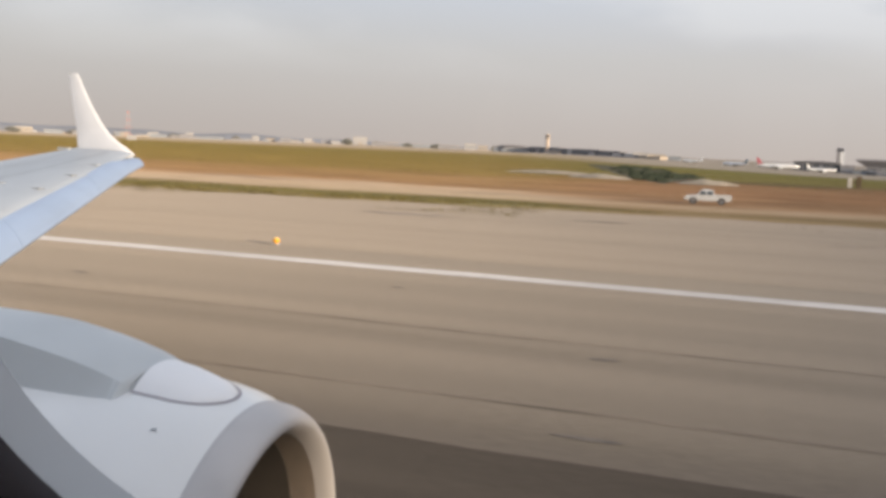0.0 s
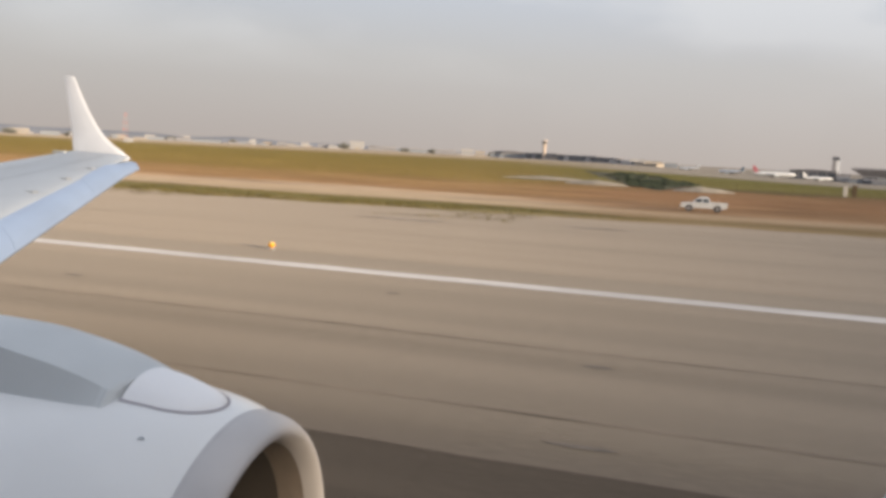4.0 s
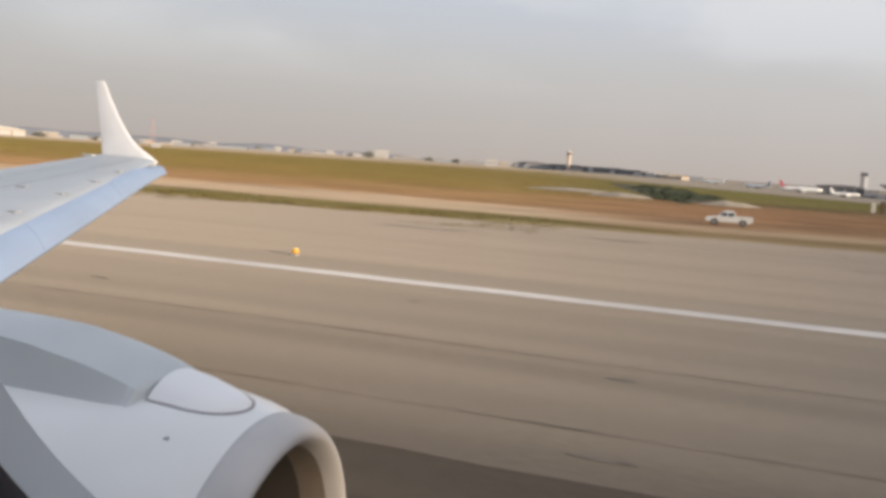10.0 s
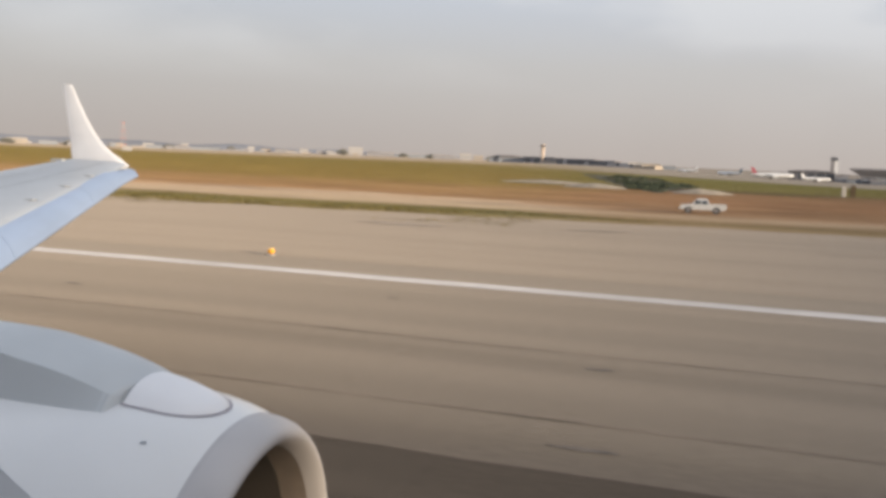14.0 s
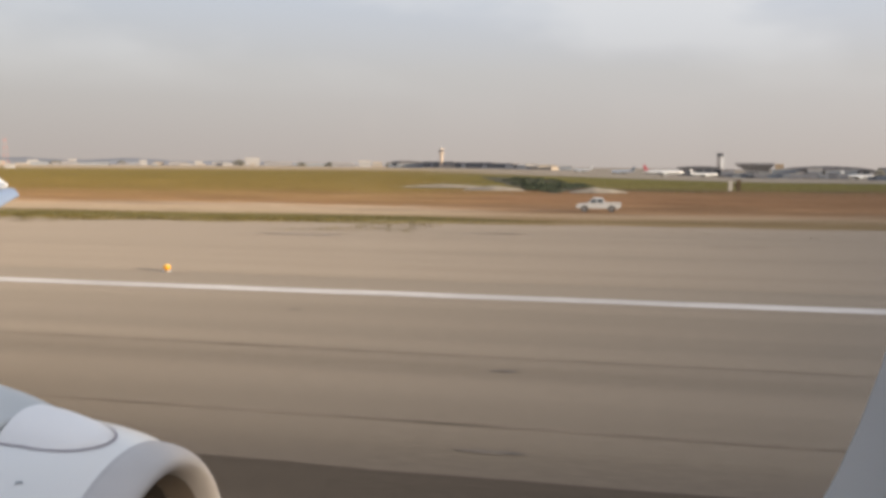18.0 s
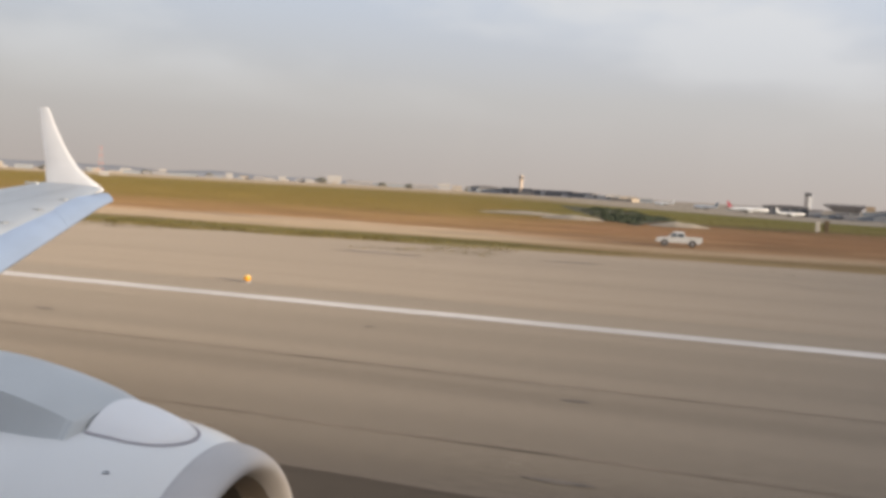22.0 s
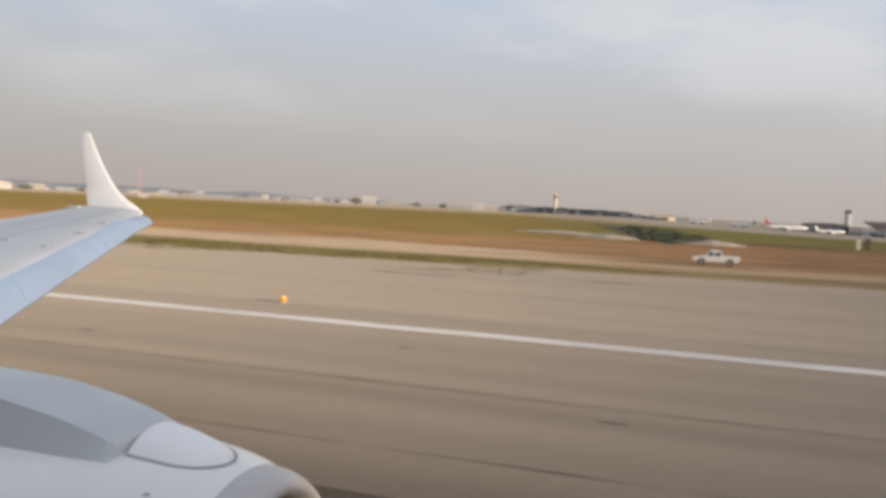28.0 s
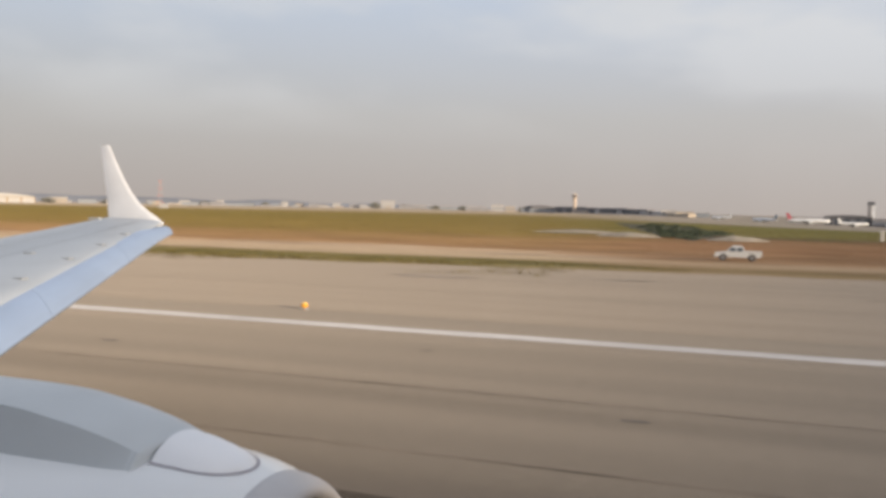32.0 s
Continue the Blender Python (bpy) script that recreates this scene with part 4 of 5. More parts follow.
def pickup(x, y, turn):
    t = thing("pickup_truck", x, y, lie(x, y), "white double-cab pickup truck standing on bare soil", "pickup", turn=turn)
    # nose towards +x of the truck
    side = [(-2.55, 0.55), (-2.6, 0.95), (-0.75, 1.0), (-0.7, 1.0), (1.0, 1.0), (1.15, 1.02), (2.35, 0.92), (2.55, 0.78), (2.6, 0.5), (2.2, 0.42), (-2.3, 0.42)]
    part("body", loft([[(px, s * 0.87, pz) for px, pz in side] for s in (-1, 1)]), CAR_WHITE, t, "white painted lower body")
    cab = [(-0.8, 1.0), (-0.62, 1.55), (-0.45, 1.68), (0.45, 1.7), (0.62, 1.62), (1.25, 1.02)]
    part("cab", loft([[(px, s * (0.84 - 0.16 * (pz - 1.0) / 0.7), pz) for px, pz in cab] for s in (-1, 1)]), CAR_WHITE, t, "white cab roof and pillars")
    for s in (-1, 1):
        for xa, xb in ((-0.56, 0.1), (0.2, 0.78)):
            q = [(xa, 1.08), (xb + 0.16 * (xb > 0.5), 1.08), (xb - 0.05 * (xb > 0.5), 1.5), (xa + 0.06, 1.52)]
            part("side_window", loft([[(px, s * (0.845 - 0.16 * (pz - 1.0) / 0.7 + d), pz) for px, pz in q] for d in (0, 0.012)]), CAR_GLASS, t)
    part("windscreen", loft([[(0.72 + dx, -0.66, 1.56), (0.72 + dx, 0.66, 1.56), (1.18 + dx, 0.74, 1.1), (1.18 + dx, -0.74, 1.1)] for dx in (0.02, 0.035)]), CAR_GLASS, t)
    part("load_bed", box(-2.45, -0.9, -0.75, 0.75, 1.0, 1.008), ROOF_DARK, t, "dark empty load bed")
    for s in (-1, 1):
        part("bed_side", box(-2.58, -0.82, s * 0.86 - 0.04, s * 0.86 + 0.04, 0.95, 1.1), CAR_WHITE, t)
        part("headlight", box(2.42, 2.58, s * 0.62 - 0.16, s * 0.62 + 0.16, 0.72, 0.86), LENS, t, "clear headlight")
        part("mirror", box(0.85, 0.97, s * 0.98 - 0.08, s * 0.98 + 0.08, 1.08, 1.24), ROOF_DARK, t)
    part("tailgate", box(-2.64, -2.58, -0.85, 0.85, 0.6, 1.1), CAR_WHITE, t)
    part("bumper", box(2.52, 2.68, -0.85, 0.85, 0.42, 0.62, None, 0.03), BLD_GREY, t, "grey front bumper")
    for wx in (1.6, -1.55):
        for s in (-1, 1):
            w = part("wheel", lathe([(-0.11, 0.2), (-0.11, 0.33), (-0.07, 0.37), (0.07, 0.37), (0.11, 0.33), (0.11, 0.2)], 24, "y"), TYRE, t, "black tyre", True)
            w.matrix_basis = pose(wx, s * 0.8, 0.37)
            part("rim", lathe([(-0.09, 0.01), (-0.09, 0.21), (0.09, 0.21), (0.09, 0.01)], 16, "y"), BLD_GREY, w)
            arch = part("wheel_arch", lathe([(-0.03, 0.40), (0.03, 0.40), (0.03, 0.44), (-0.03, 0.44), (-0.03, 0.40)], 20, "y"), ROOF_DARK, t)
            arch.matrix_basis = pose(wx, s * 0.86, 0.39)
    return t


pickup(-4.9, 97.5, 184).scale = (0.89, 0.89, 0.89)


def heap(name, x, y, w, d, h, seed, label):
    bm = bmesh.new()
    rings = []
    k = 40
    for f in (1.0, 0.85, 0.65, 0.45, 0.25, 0.08):
        rr = []
        for i in range(k):
            a = 2 * math.pi * i / k
            wob = 1 + 0.22 * noise.noise(Vector((math.cos(a) * 1.6, math.sin(a) * 1.6, seed)))
            px, py = f * w / 2 * math.cos(a) * wob, f * d / 2 * math.sin(a) * wob
            pz = h * (1 - f) ** 0.85 * (1 + 0.25 * noise.noise(Vector((px * 0.5, py * 0.5, seed + 4)))) - 0.15 * (f == 1.0)
            rr.append((px, py, pz))
        rings.append(rr)
    loft(rings, True, True, bm)
    ob = part(name, bm, SAND_HEAP, None, "", True)
    ob.matrix_basis = pose(x, y, lie(x, y))
    return tagged(ob, label, "sand heap", "heaps beside the runway")


heap("sand_heap", -29.5, 180, 14, 7, 0.9, 1.3, "low pale heap of sand beside the track")
heap("sand_heap", -44.0, 200, 24, 8, 0.7, 3.3, "low pale heap of sand beside the track")
heap("sand_heap", -9.0, 172, 12, 8, 0.9, 5.1, "low grey heap of gravel behind the track")


def shrub(x, y, w, h, seed, group, label="dark green shrub growing in a hollow", name="shrub", z=None, leaf=SHRUB):
    rnd = random.Random(seed)
    t = thing(name, x, y, lie(x, y) if z is None else z, label, name, group)
    bm = bmesh.new()
    for i in range(4):
        a = rnd.uniform(0, 6.28)
        secs = []
        for f in (0, 0.5, 1):
            r = 0.04 * h * (1 - 0.7 * f)
            ox, oy = math.cos(a) * w * 0.22 * f, math.sin(a) * w * 0.22 * f
            secs.append([(ox + r * math.cos(b), oy + r * math.sin(b), f * h * 0.6) for b in (0, 1.57, 3.14, 4.71)])
        loft(secs, True, True, bm)
    part("stems", bm, BARK, t)
    verts, faces = [], []
    for i in range(240):
        a, rr, hh = rnd.uniform(0, 6.28), math.sqrt(rnd.random()), rnd.random()
        lim = math.sin(math.pi * min(0.97, 0.12 + 0.85 * hh)) ** 0.6 * (0.75 + 0.5 * rnd.random())
        c = Vector((math.cos(a) * rr * w / 2 * lim, math.sin(a) * rr * w / 2 * lim, 0.06 * h + hh * h * 0.94 * (0.8 + 0.25 * rnd.random())))
        s = 0.09 * (w + h) / 2 * rnd.uniform(0.6, 1.3)
        u = Vector((rnd.gauss(0, 1), rnd.gauss(0, 1), rnd.gauss(0, 1))).normalized()
        v = u.orthogonal().normalized()
        k = len(verts)
        verts += [c + u * s, c + v * s * 0.7, c - u * s, c - v * s * 0.7]
        faces.append((k, k + 1, k + 2, k + 3))
    me = bpy.data.meshes.new("crown")
    me.from_pydata([tuple(p) for p in verts], [], faces)
    me.materials.append(leaf)
    crown = new("crown", me)
    crown.parent = t
    return t


# a drain with damp dark banks and low growth
def along(pts, q):
    """A place along a broken line, q from 0 to 1."""
    k = min(len(pts) - 2, int(q * (len(pts) - 1)))
    s = q * (len(pts) - 1) - k
    return pts[k][0] + (pts[k + 1][0] - pts[k][0]) * s, pts[k][1] + (pts[k + 1][1] - pts[k][1]) * s


DRAIN_NEAR, DRAIN_FAR = [(-70, 390), (-42, 262), (-26, 194), (-15.5, 160)], [(-70, 398), (-52, 392), (-31, 330), (-13, 224)]
bm = bmesh.new()
prev = None
for i in range(61):
    q = i / 60
    (xn, yn), (xf, yf) = along(DRAIN_NEAR, q), along(DRAIN_FAR, q)
    cur = []
    for g in (0.0, 0.2, 0.5, 0.8, 1.0):
        s = g + 0.12 * noise.noise(Vector((q * 14, g * 2, 0)))
        x, y = xn + (xf - xn) * s, yn + (yf - yn) * s
        cur.append(bm.verts.new((x, y, lie(x, y) + (0.03 if 0.1 < g < 0.9 else -0.06))))
    if prev:
        for k in range(4):
            bm.faces.new((prev[k], prev[k + 1], cur[k + 1], cur[k]))
    prev = cur
tagged(part("drain_bank", bm, DARK_SOIL, None, "", True), "dark damp bank of a drain in the meadow", "ground", kind="structure")
rnd = random.Random(33)
for i in range(34):
    q, s = 0.35 + 0.63 * (i + 0.5) / 34, rnd.random()
    (xn, yn), (xf, yf) = along(DRAIN_NEAR, q), along(DRAIN_FAR, q)
    shrub(xn + (xf - xn) * s, yn + (yf - yn) * s, rnd.uniform(3.0, 6.5), rnd.uniform(0.3, 0.65) + 0.4 * (i % 6 == 0), 20 + i, "shrubs in the drain", "low dark green shrub growing in a drain")

# post with a small board near the drain
post = thing("marker_post", 18.0, 196, lie(18.0, 196), "pair of brown and white marker posts in rough ground", "post")
part("upright", box(-1.5, -0.7, -0.3, 0.3, 0, 2.0, None, 0.05), CONCRETE, post, "pale concrete post")
part("upright", box(0.1, 1.0, -0.3, 0.3, 0, 2.3, None, 0.05), BARK, post, "brown boarded post")
part("rail", box(-0.75, 0.15, -0.12, 0.12, 1.0, 1.3), BARK, post)


def tufts(name, y0, y1, x0, x1, count, seed, label, tall, mat=DRY_GRASS, least=-0.05):
    rnd = random.Random(seed)
    verts, faces = [], []
    for i in range(count):
        x, y = rnd.uniform(x0, x1), rnd.uniform(y0, y1)
        if noise.noise(Vector((x * 0.06, y * 0.12, seed))) < least:
            continue
        z = lie(x, y) - 0.05
        for j in range(5):
            a = rnd.uniform(0, 6.28)
            h, s = tall * rnd.uniform(0.5, 1.2), tall * rnd.uniform(0.3, 0.7)
            bx, by = x + rnd.gauss(0, 0.25), y + rnd.gauss(0, 0.25)
            k = len(verts)
            verts += [(bx - s * 0.4 * math.cos(a), by - s * 0.4 * math.sin(a), z), (bx + s * 0.4 * math.cos(a), by + s * 0.4 * math.sin(a), z), (bx + rnd.gauss(0, 0.15), by + rnd.gauss(0, 0.15), z + h)]
            faces.append((k, k + 1, k + 2))
    me = bpy.data.meshes.new(name)
    me.from_pydata(verts, [], faces)
    me.materials.append(mat)
    return tagged(new(name, me), label, "grass", kind="stuff")


tufts("verge_grass", 58, 71, -150, -6, 5000, 5, "dry olive grass tufts along the shoulder", 0.11)
tufts("patchy_grass", 46, 60, -150, -12, 8200, 12, "scattered olive grass patches at the edge of the shoulder", 0.15, DRY_GRASS, 0.02)
tufts("meadow_grass", 165, 330, -320, 120, 9000, 6, "olive meadow grass beyond the red soil", 0.2)

tufts("paving_weeds", 42, 57, -90, 40, 150, 9, "dark weed clumps in the cracked shoulder", 0.13, WEED)

# ---- further along: chevrons, signs and diggers by the exit ----
bm = bmesh.new()
for i in range(60):
    x0 = 175 + 2 * i
    bm.faces.new([bm.verts.new(p) for p in rounded_rect(x0, x0 + 2, LINE_Y + 1.3, LINE_Y + 1.55, 0.007)])
tagged(part("exit_line", bm, LINE_YELLOW), "yellow painted line beside the runway edge", "marking", kind="structure")
for k in range(8):
    bm = bmesh.new()
    s = -1 if k % 2 else 1
    x0 = 182 + 13 * k
    bm.faces.new([bm.verts.new(p) for p in ((x0, LINE_Y + 1.7, 0.007), (x0 + 1.6, LINE_Y + 1.7, 0.007), (x0 + 1.6 - 4.5 * s, LINE_Y + 9, 0.012), (x0 - 4.5 * s, LINE_Y + 9, 0.012))])
    tagged(part("chevron_bar", bm, LINE_YELLOW), "yellow painted bar across the shoulder", "marking", "chevron bars", kind="structure")


def sign(x, y, w, h, mat, label):
    t = thing("taxi_sign", x, y, lie(x, y), label, "sign", "airfield signs")
    part("panel", box(-w / 2, w / 2, -0.12, 0.12, 0.25, 0.25 + h, None, 0.03), mat, t)
    for dx in (-w * 0.35, w * 0.35):
        part("leg", box(dx - 0.04, dx + 0.04, -0.04, 0.04, 0, 0.28), STEEL, t)
    return t


sign(108, 45, 1.8, 1.2, SIGN_YELLOW, "yellow airfield sign box on short legs")
sign(140, 46, 1.3, 1.4, SIGN_BLACK, "black airfield sign box on short legs")
sign(-425, 49, 2.4, 1.4, SIGN_YELLOW, "yellow airfield sign box on short legs")


def digger(x, y):
    t = thing("digger", x, y, lie(x, y), "muddy yellow digger parked on bare ground", "digger", "diggers")
    part("body", box(-1.6, 1.6, -1.1, 1.1, 0.9, 2.1, None, 0.15), DIGGER, t)
    part("cab", box(-0.2, 1.2, -0.9, 0.3, 2.1, 3.2, None, 0.1), CAR_GLASS, t)
    for s in (-1, 1):
        part("track", box(-2.0, 2.0, s * 1.1 - 0.3, s * 1.1 + 0.3, 0, 0.9, None, 0.25), TYRE, t)
    part("boom", loft([[(1.4, -0.2, 1.8), (1.4, 0.2, 1.8), (1.4, 0.2, 2.3), (1.4, -0.2, 2.3)], [(3.6, -0.15, 3.4), (3.6, 0.15, 3.4), (3.6, 0.15, 3.8), (3.6, -0.15, 3.8)], [(5.4, -0.12, 1.2), (5.4, 0.12, 1.2), (5.6, 0.12, 1.5), (5.6, -0.12, 1.5)]]), DIGGER, t)
    return t


digger(215, 150)
digger(232, 156)


def aerial_post(x, y):
    t = thing("aerial_post", x, y, lie(x, y), "red and white aerial post of a landing beacon row", "aerial", "landing beacon aerials")
    part("mast", box(-0.09, 0.09, -0.09, 0.09, 0, 2.6), MAST_RED, t, "red painted mast")
    part("crossbar", box(-0.9, 0.9, -0.07, 0.07, 2.2, 2.34), BLD_WHITE, t, "white crossbar")
    part("foot", box(-0.4, 0.4, -0.4, 0.4, 0, 0.25), CONCRETE, t)
    return t


first = aerial_post(84, 262)
for k in range(1, 9):
    copy_thing(first, pose(84 + 3.2 * k, 262, lie(84 + 3.2 * k, 262)))


def barrier(x, y):
    t = thing("water_barrier", x, y, lie(x, y), "white plastic road barrier on bare ground", "barrier", "barriers by the diggers")
    part("shell", loft([[(px, s * w, z) for s, w, z in ((-1, 0.3, 0), (-1, 0.26, 0.25), (-1, 0.1, 0.55), (-1, 0.08, 0.95), (1, 0.08, 0.95), (1, 0.1, 0.55), (1, 0.26, 0.25), (1, 0.3, 0))] for px in (-0.98, 0.98)]), BLD_WHITE, t)
    return t


first = barrier(205, 146)
for k in range(1, 8):
    copy_thing(first, pose(205 + 5.2 * k, 146 + 0.4 * (k % 3), lie(205 + 5.2 * k, 146), 0, 0, 6 * (k % 4) - 9))

# ---- the far side of the airfield ----
def spot(bearing, dist):
    """A place by its bearing from the seat (degrees, towards the nose) and distance."""
    x, y = dist * math.sin(radians(bearing)), dist * math.cos(radians(bearing))
    return x, y, lie(x, y)


def building(b, d, w, h, depth, wall, roof, label, name="airport_building", bands=1, group="buildings across the airfield", bays=6, door=False):
    x, y, z = spot(b, d)
    t = thing(name, x, y, z, label, "building", group, turn=-b)
    part("wall", box(-w / 2, w / 2, 0, depth, -1.0, h), wall, t)
    part("roof", box(-w / 2 - 0.6, w / 2 + 0.6, -0.6, depth + 0.6, h, h + max(0.5, h * 0.07)), roof, t)
    for r in range(bands):
        zc = h * (r + 0.55) / (bands + 0.1)
        for i in range(bays):
            cx = -w / 2 + w * (i + 0.5) / bays
            part("window", box(cx - w / bays * 0.33, cx + w / bays * 0.33, -0.25, 0.1, zc - h * 0.13 / bands, zc + h * 0.16 / bands), BLD_BLUE, t)
    return t


for b, d, w, h, wall, roof, bands in [
        (-43.9, 2700, 50, 14, BLD_CREAM, ROOF_PALE, 2), (-42.3, 2700, 46, 9, BLD_BLUE, ROOF_PALE, 1), (-40.6, 2750, 60, 9, BLD_GREY, ROOF_PALE, 1),
        (-38.6, 2800, 40, 10, BLD_CREAM, ROOF_PALE, 1), (-36.8, 2800, 30, 13, BLD_WHITE, ROOF_PALE, 2), (-34.7, 2800, 20, 15, BLD_WHITE, ROOF_PALE, 2),
        (-33.2, 2800, 54, 8, BLD_BLUE, ROOF_DARK, 1), (-30.8, 2750, 20, 14, BLD_WHITE, ROOF_PALE, 2), (-29.9, 2780, 26, 9, BLD_CREAM, BLD_OCHRE, 1),
        (-29.0, 2750, 30, 10, BLD_GREY, ROOF_PALE, 2), (-27.6, 2750, 24, 12, BLD_WHITE, ROOF_PALE, 2), (-26.5, 2780, 30, 9, BLD_GREY, ROOF_PALE, 1),
        (-24.4, 2700, 42, 22, BLD_WHITE, ROOF_PALE, 3), (-22.5, 2700, 50, 11, BLD_GREY, ROOF_PALE, 1), (-20.4, 2500, 60, 8, BLD_BLUE, ROOF_PALE, 1)]:
    building(b, d, w, h, 20, wall, roof, "low pale airport building across the airfield", bands=bands, bays=5)
for b, d, w, h, wall, roof, bands in [
        (-17.5, 1650, 22, 11, BLD_WHITE, ROOF_PALE, 1), (-16.7, 1650, 18, 9, BLD_CREAM, ROOF_PALE, 1), (-18.9, 1800, 40, 8, BLD_GREY, ROOF_PALE, 1),
        (-7.0, 1350, 22, 8, BLD_WHITE, ROOF_PALE, 1), (-6.0, 1350, 24, 7, BLD_CREAM, ROOF_PALE, 1), (-5.0, 1350, 20, 6, BLD_BLUE, ROOF_PALE, 1),
        (4.75, 1100, 14, 8, BLD_GREY, ROOF_DARK, 1), (8.0, 1150, 30, 9, BLD_BLUE, ROOF_PALE, 1), (11.0, 1150, 34, 9, BLD_BLUE, ROOF_PALE, 1), (9.6, 1130, 16, 11, BLD_WHITE, ROOF_PALE, 1),
        (13.6, 1150, 28, 12, BLD_GREY, ROOF_DARK, 2), (15.4, 1200, 42, 9, BLD_CREAM, ROOF_PALE, 1), (17.2, 1200, 34, 9, BLD_GREY, ROOF_PALE, 1), (19.4, 1200, 46, 10, BLD_CREAM, ROOF_PALE, 1)]:
    building(b, d, w, h, 25, wall, roof, "low terminal building by the apron", bands=bands, bays=5)


rnd = random.Random(11)
for i in range(46):
    b0 = -51 + 32.5 * i / 45 + rnd.uniform(-0.35, 0.35)
    wall = rnd.choice([BLD_CREAM, BLD_GREY, BLD_BLUE, BLD_GREY, BLD_BLUE, BLD_WHITE])
    tall = rnd.choice([5, 6, 7, 8, 9, 12])
    kind = {BLD_CREAM: "cream", BLD_GREY: "grey", BLD_BLUE: "blue-grey", BLD_WHITE: "off-white"}[wall]
    building(b0, rnd.uniform(2450, 3000), rnd.uniform(12, 46), tall * 0.85, 16, wall, rnd.choice([ROOF_PALE, BLD_GREY, ROOF_DARK]), kind + (" low shed" if tall < 8 else " airport block") + " among far airport buildings", name="shed" if tall < 8 else "airport_block", bays=3)


def long_hangar(b, d, w, h, label, wall, roof, arch, doors=None):
    x, y, z = spot(b, d)
    t = thing("hangar", x, y, z, label, "hangar", turn=-b)
    part("wall", box(-w / 2, w / 2, 0, 40, -1, h * 0.62), wall, t)
    k = 15
    secs = []
    for yy in (-2.0, 42.0):
        top = [(-w / 2 - 1 + (w + 2) * i / (k - 1), yy, h * 0.60 + h * arch * math.sin(math.pi * i / (k - 1)) ** 0.8) for i in range(k)]
        secs.append(top + [(p[0], yy, h * 0.58) for p in reversed(top)])
    part("roof", loft(secs), roof, t, "", True)
    for i in range(5):
        cx = -w / 2 + w * (i + 0.5) / 5
        part("hangar_door", box(cx - w * 0.085, cx + w * 0.085, -0.3, 0.1, 0, h * 0.5), doors or ROOF_PALE, t)
    return t


long_hangar(-14.9, 1500, 60, 13, "dark arched-roof terminal hall", BLD_GREY, ROOF_DARK, 0.30, BLD_BLUE)
long_hangar(-46.9, 1900, 120, 19, "wide ochre hangar with a pale curved roof", BLD_OCHRE, ROOF_PALE, 0.3)


def pier(b0, b1, d, h):
    """The long terminal pier: thin dark roof, pale wall, dark glazed halls and white stair towers."""
    xa, ya, za = spot(b0, d)
    xb, yb, zb = spot(b1, d * 0.90)
    length = math.hypot(xb - xa, yb - ya)
    t = thing("terminal_pier", xa, ya, za, "long terminal pier with dark roof, glazed halls and pale stair towers", "terminal", turn=math.degrees(math.atan2(yb - ya, xb - xa)))
    drop = zb - za

    def bay(name, f0, f1, front, low, high, mat, label=""):
        x0, x1, z0 = length * f0, length * f1, drop * (f0 + f1) / 2
        return part(name, box(x0, x1, front, front + 18, z0 + low, z0 + high, None, 0.2), mat, t, label)

    bay("wall", 0.0, 0.30, 1, -3, h - 3.4, BLD_GREY, "grey wall below the roof")
    bay("wall", 0.30, 0.80, 1.5, -3, h - 4.2, BLD_GREY, "grey wall below the roof")
    bay("roof", 0.0, 0.30, 0, h - 3.4, h - 1.2, ROOF_DARK, "thin dark roof")
    bay("roof", 0.29, 0.66, 0.4, h - 4.2, h - 1.9, ROOF_DARK, "thin dark roof")
    bay("roof", 0.655, 0.83, 0.8, h - 4.6, h - 2.8, ROOF_DARK, "thin dark roof")
    for f0, f1, high in ((0.02, 0.07, 6.0), (0.115, 0.20, 6.6), (0.33, 0.385, 6.6), (0.43, 0.575, 7.2), (0.63, 0.77, 7.0), (0.85, 0.875, 6.2), (0.96, 0.985, 5.4)):
        bay("glazed_hall", f0, f1, -2.0, -3, high, GLASS_DARK, "dark glazed hall front")
    for f0, f1, high in ((0.205, 0.32, 4.6), (0.39, 0.425, 7.6), (0.58, 0.62, 5.2), (0.78, 0.845, 6.0), (0.88, 0.955, 6.2), (0.99, 1.06, 4.6), (1.07, 1.16, 4.0)):
        bay("stair_tower", f0, f1, -2.6, -3, high, BLD_WHITE if high > 5 else BLD_CREAM, "pale rendered stair tower")
    bay("apron_wall", 0.0, 1.0, -3.4, -3, 1.6, BLD_WHITE, "low pale wall along the apron")
    return t


pier(-13.9, -7.0, 1480, 11.5)


def control_tower(b, d, h, wall, label, head):
    x, y, z = spot(b, d)
    t = thing("control_tower", x, y, z, label, "control tower", turn=-b)
    part("shaft", lathe([(-1, 3.2), (h * 0.2, 3.0), (h * 0.72, 2.7), (h * 0.75, 3.4)], 16, "z", True), wall, t)
    part("gallery", lathe([(h * 0.75, 3.4), (h * 0.78, head), (h * 0.82, head)], 16, "z", True), wall, t)
    part("cab", lathe([(h * 0.82, head * 0.85), (h * 0.92, head), ], 16, "z", True), GLASS_DARK, t, "dark glazed cab")
    part("cab_roof", lathe([(h * 0.92, head * 1.08), (h * 0.97, head * 1.0), (h, head * 0.3)], 16, "z", True), wall, t)
    part("aerial", lathe([(h, 0.25), (h * 1.12, 0.08)], 8, "z", True), STEEL, t)
    return t


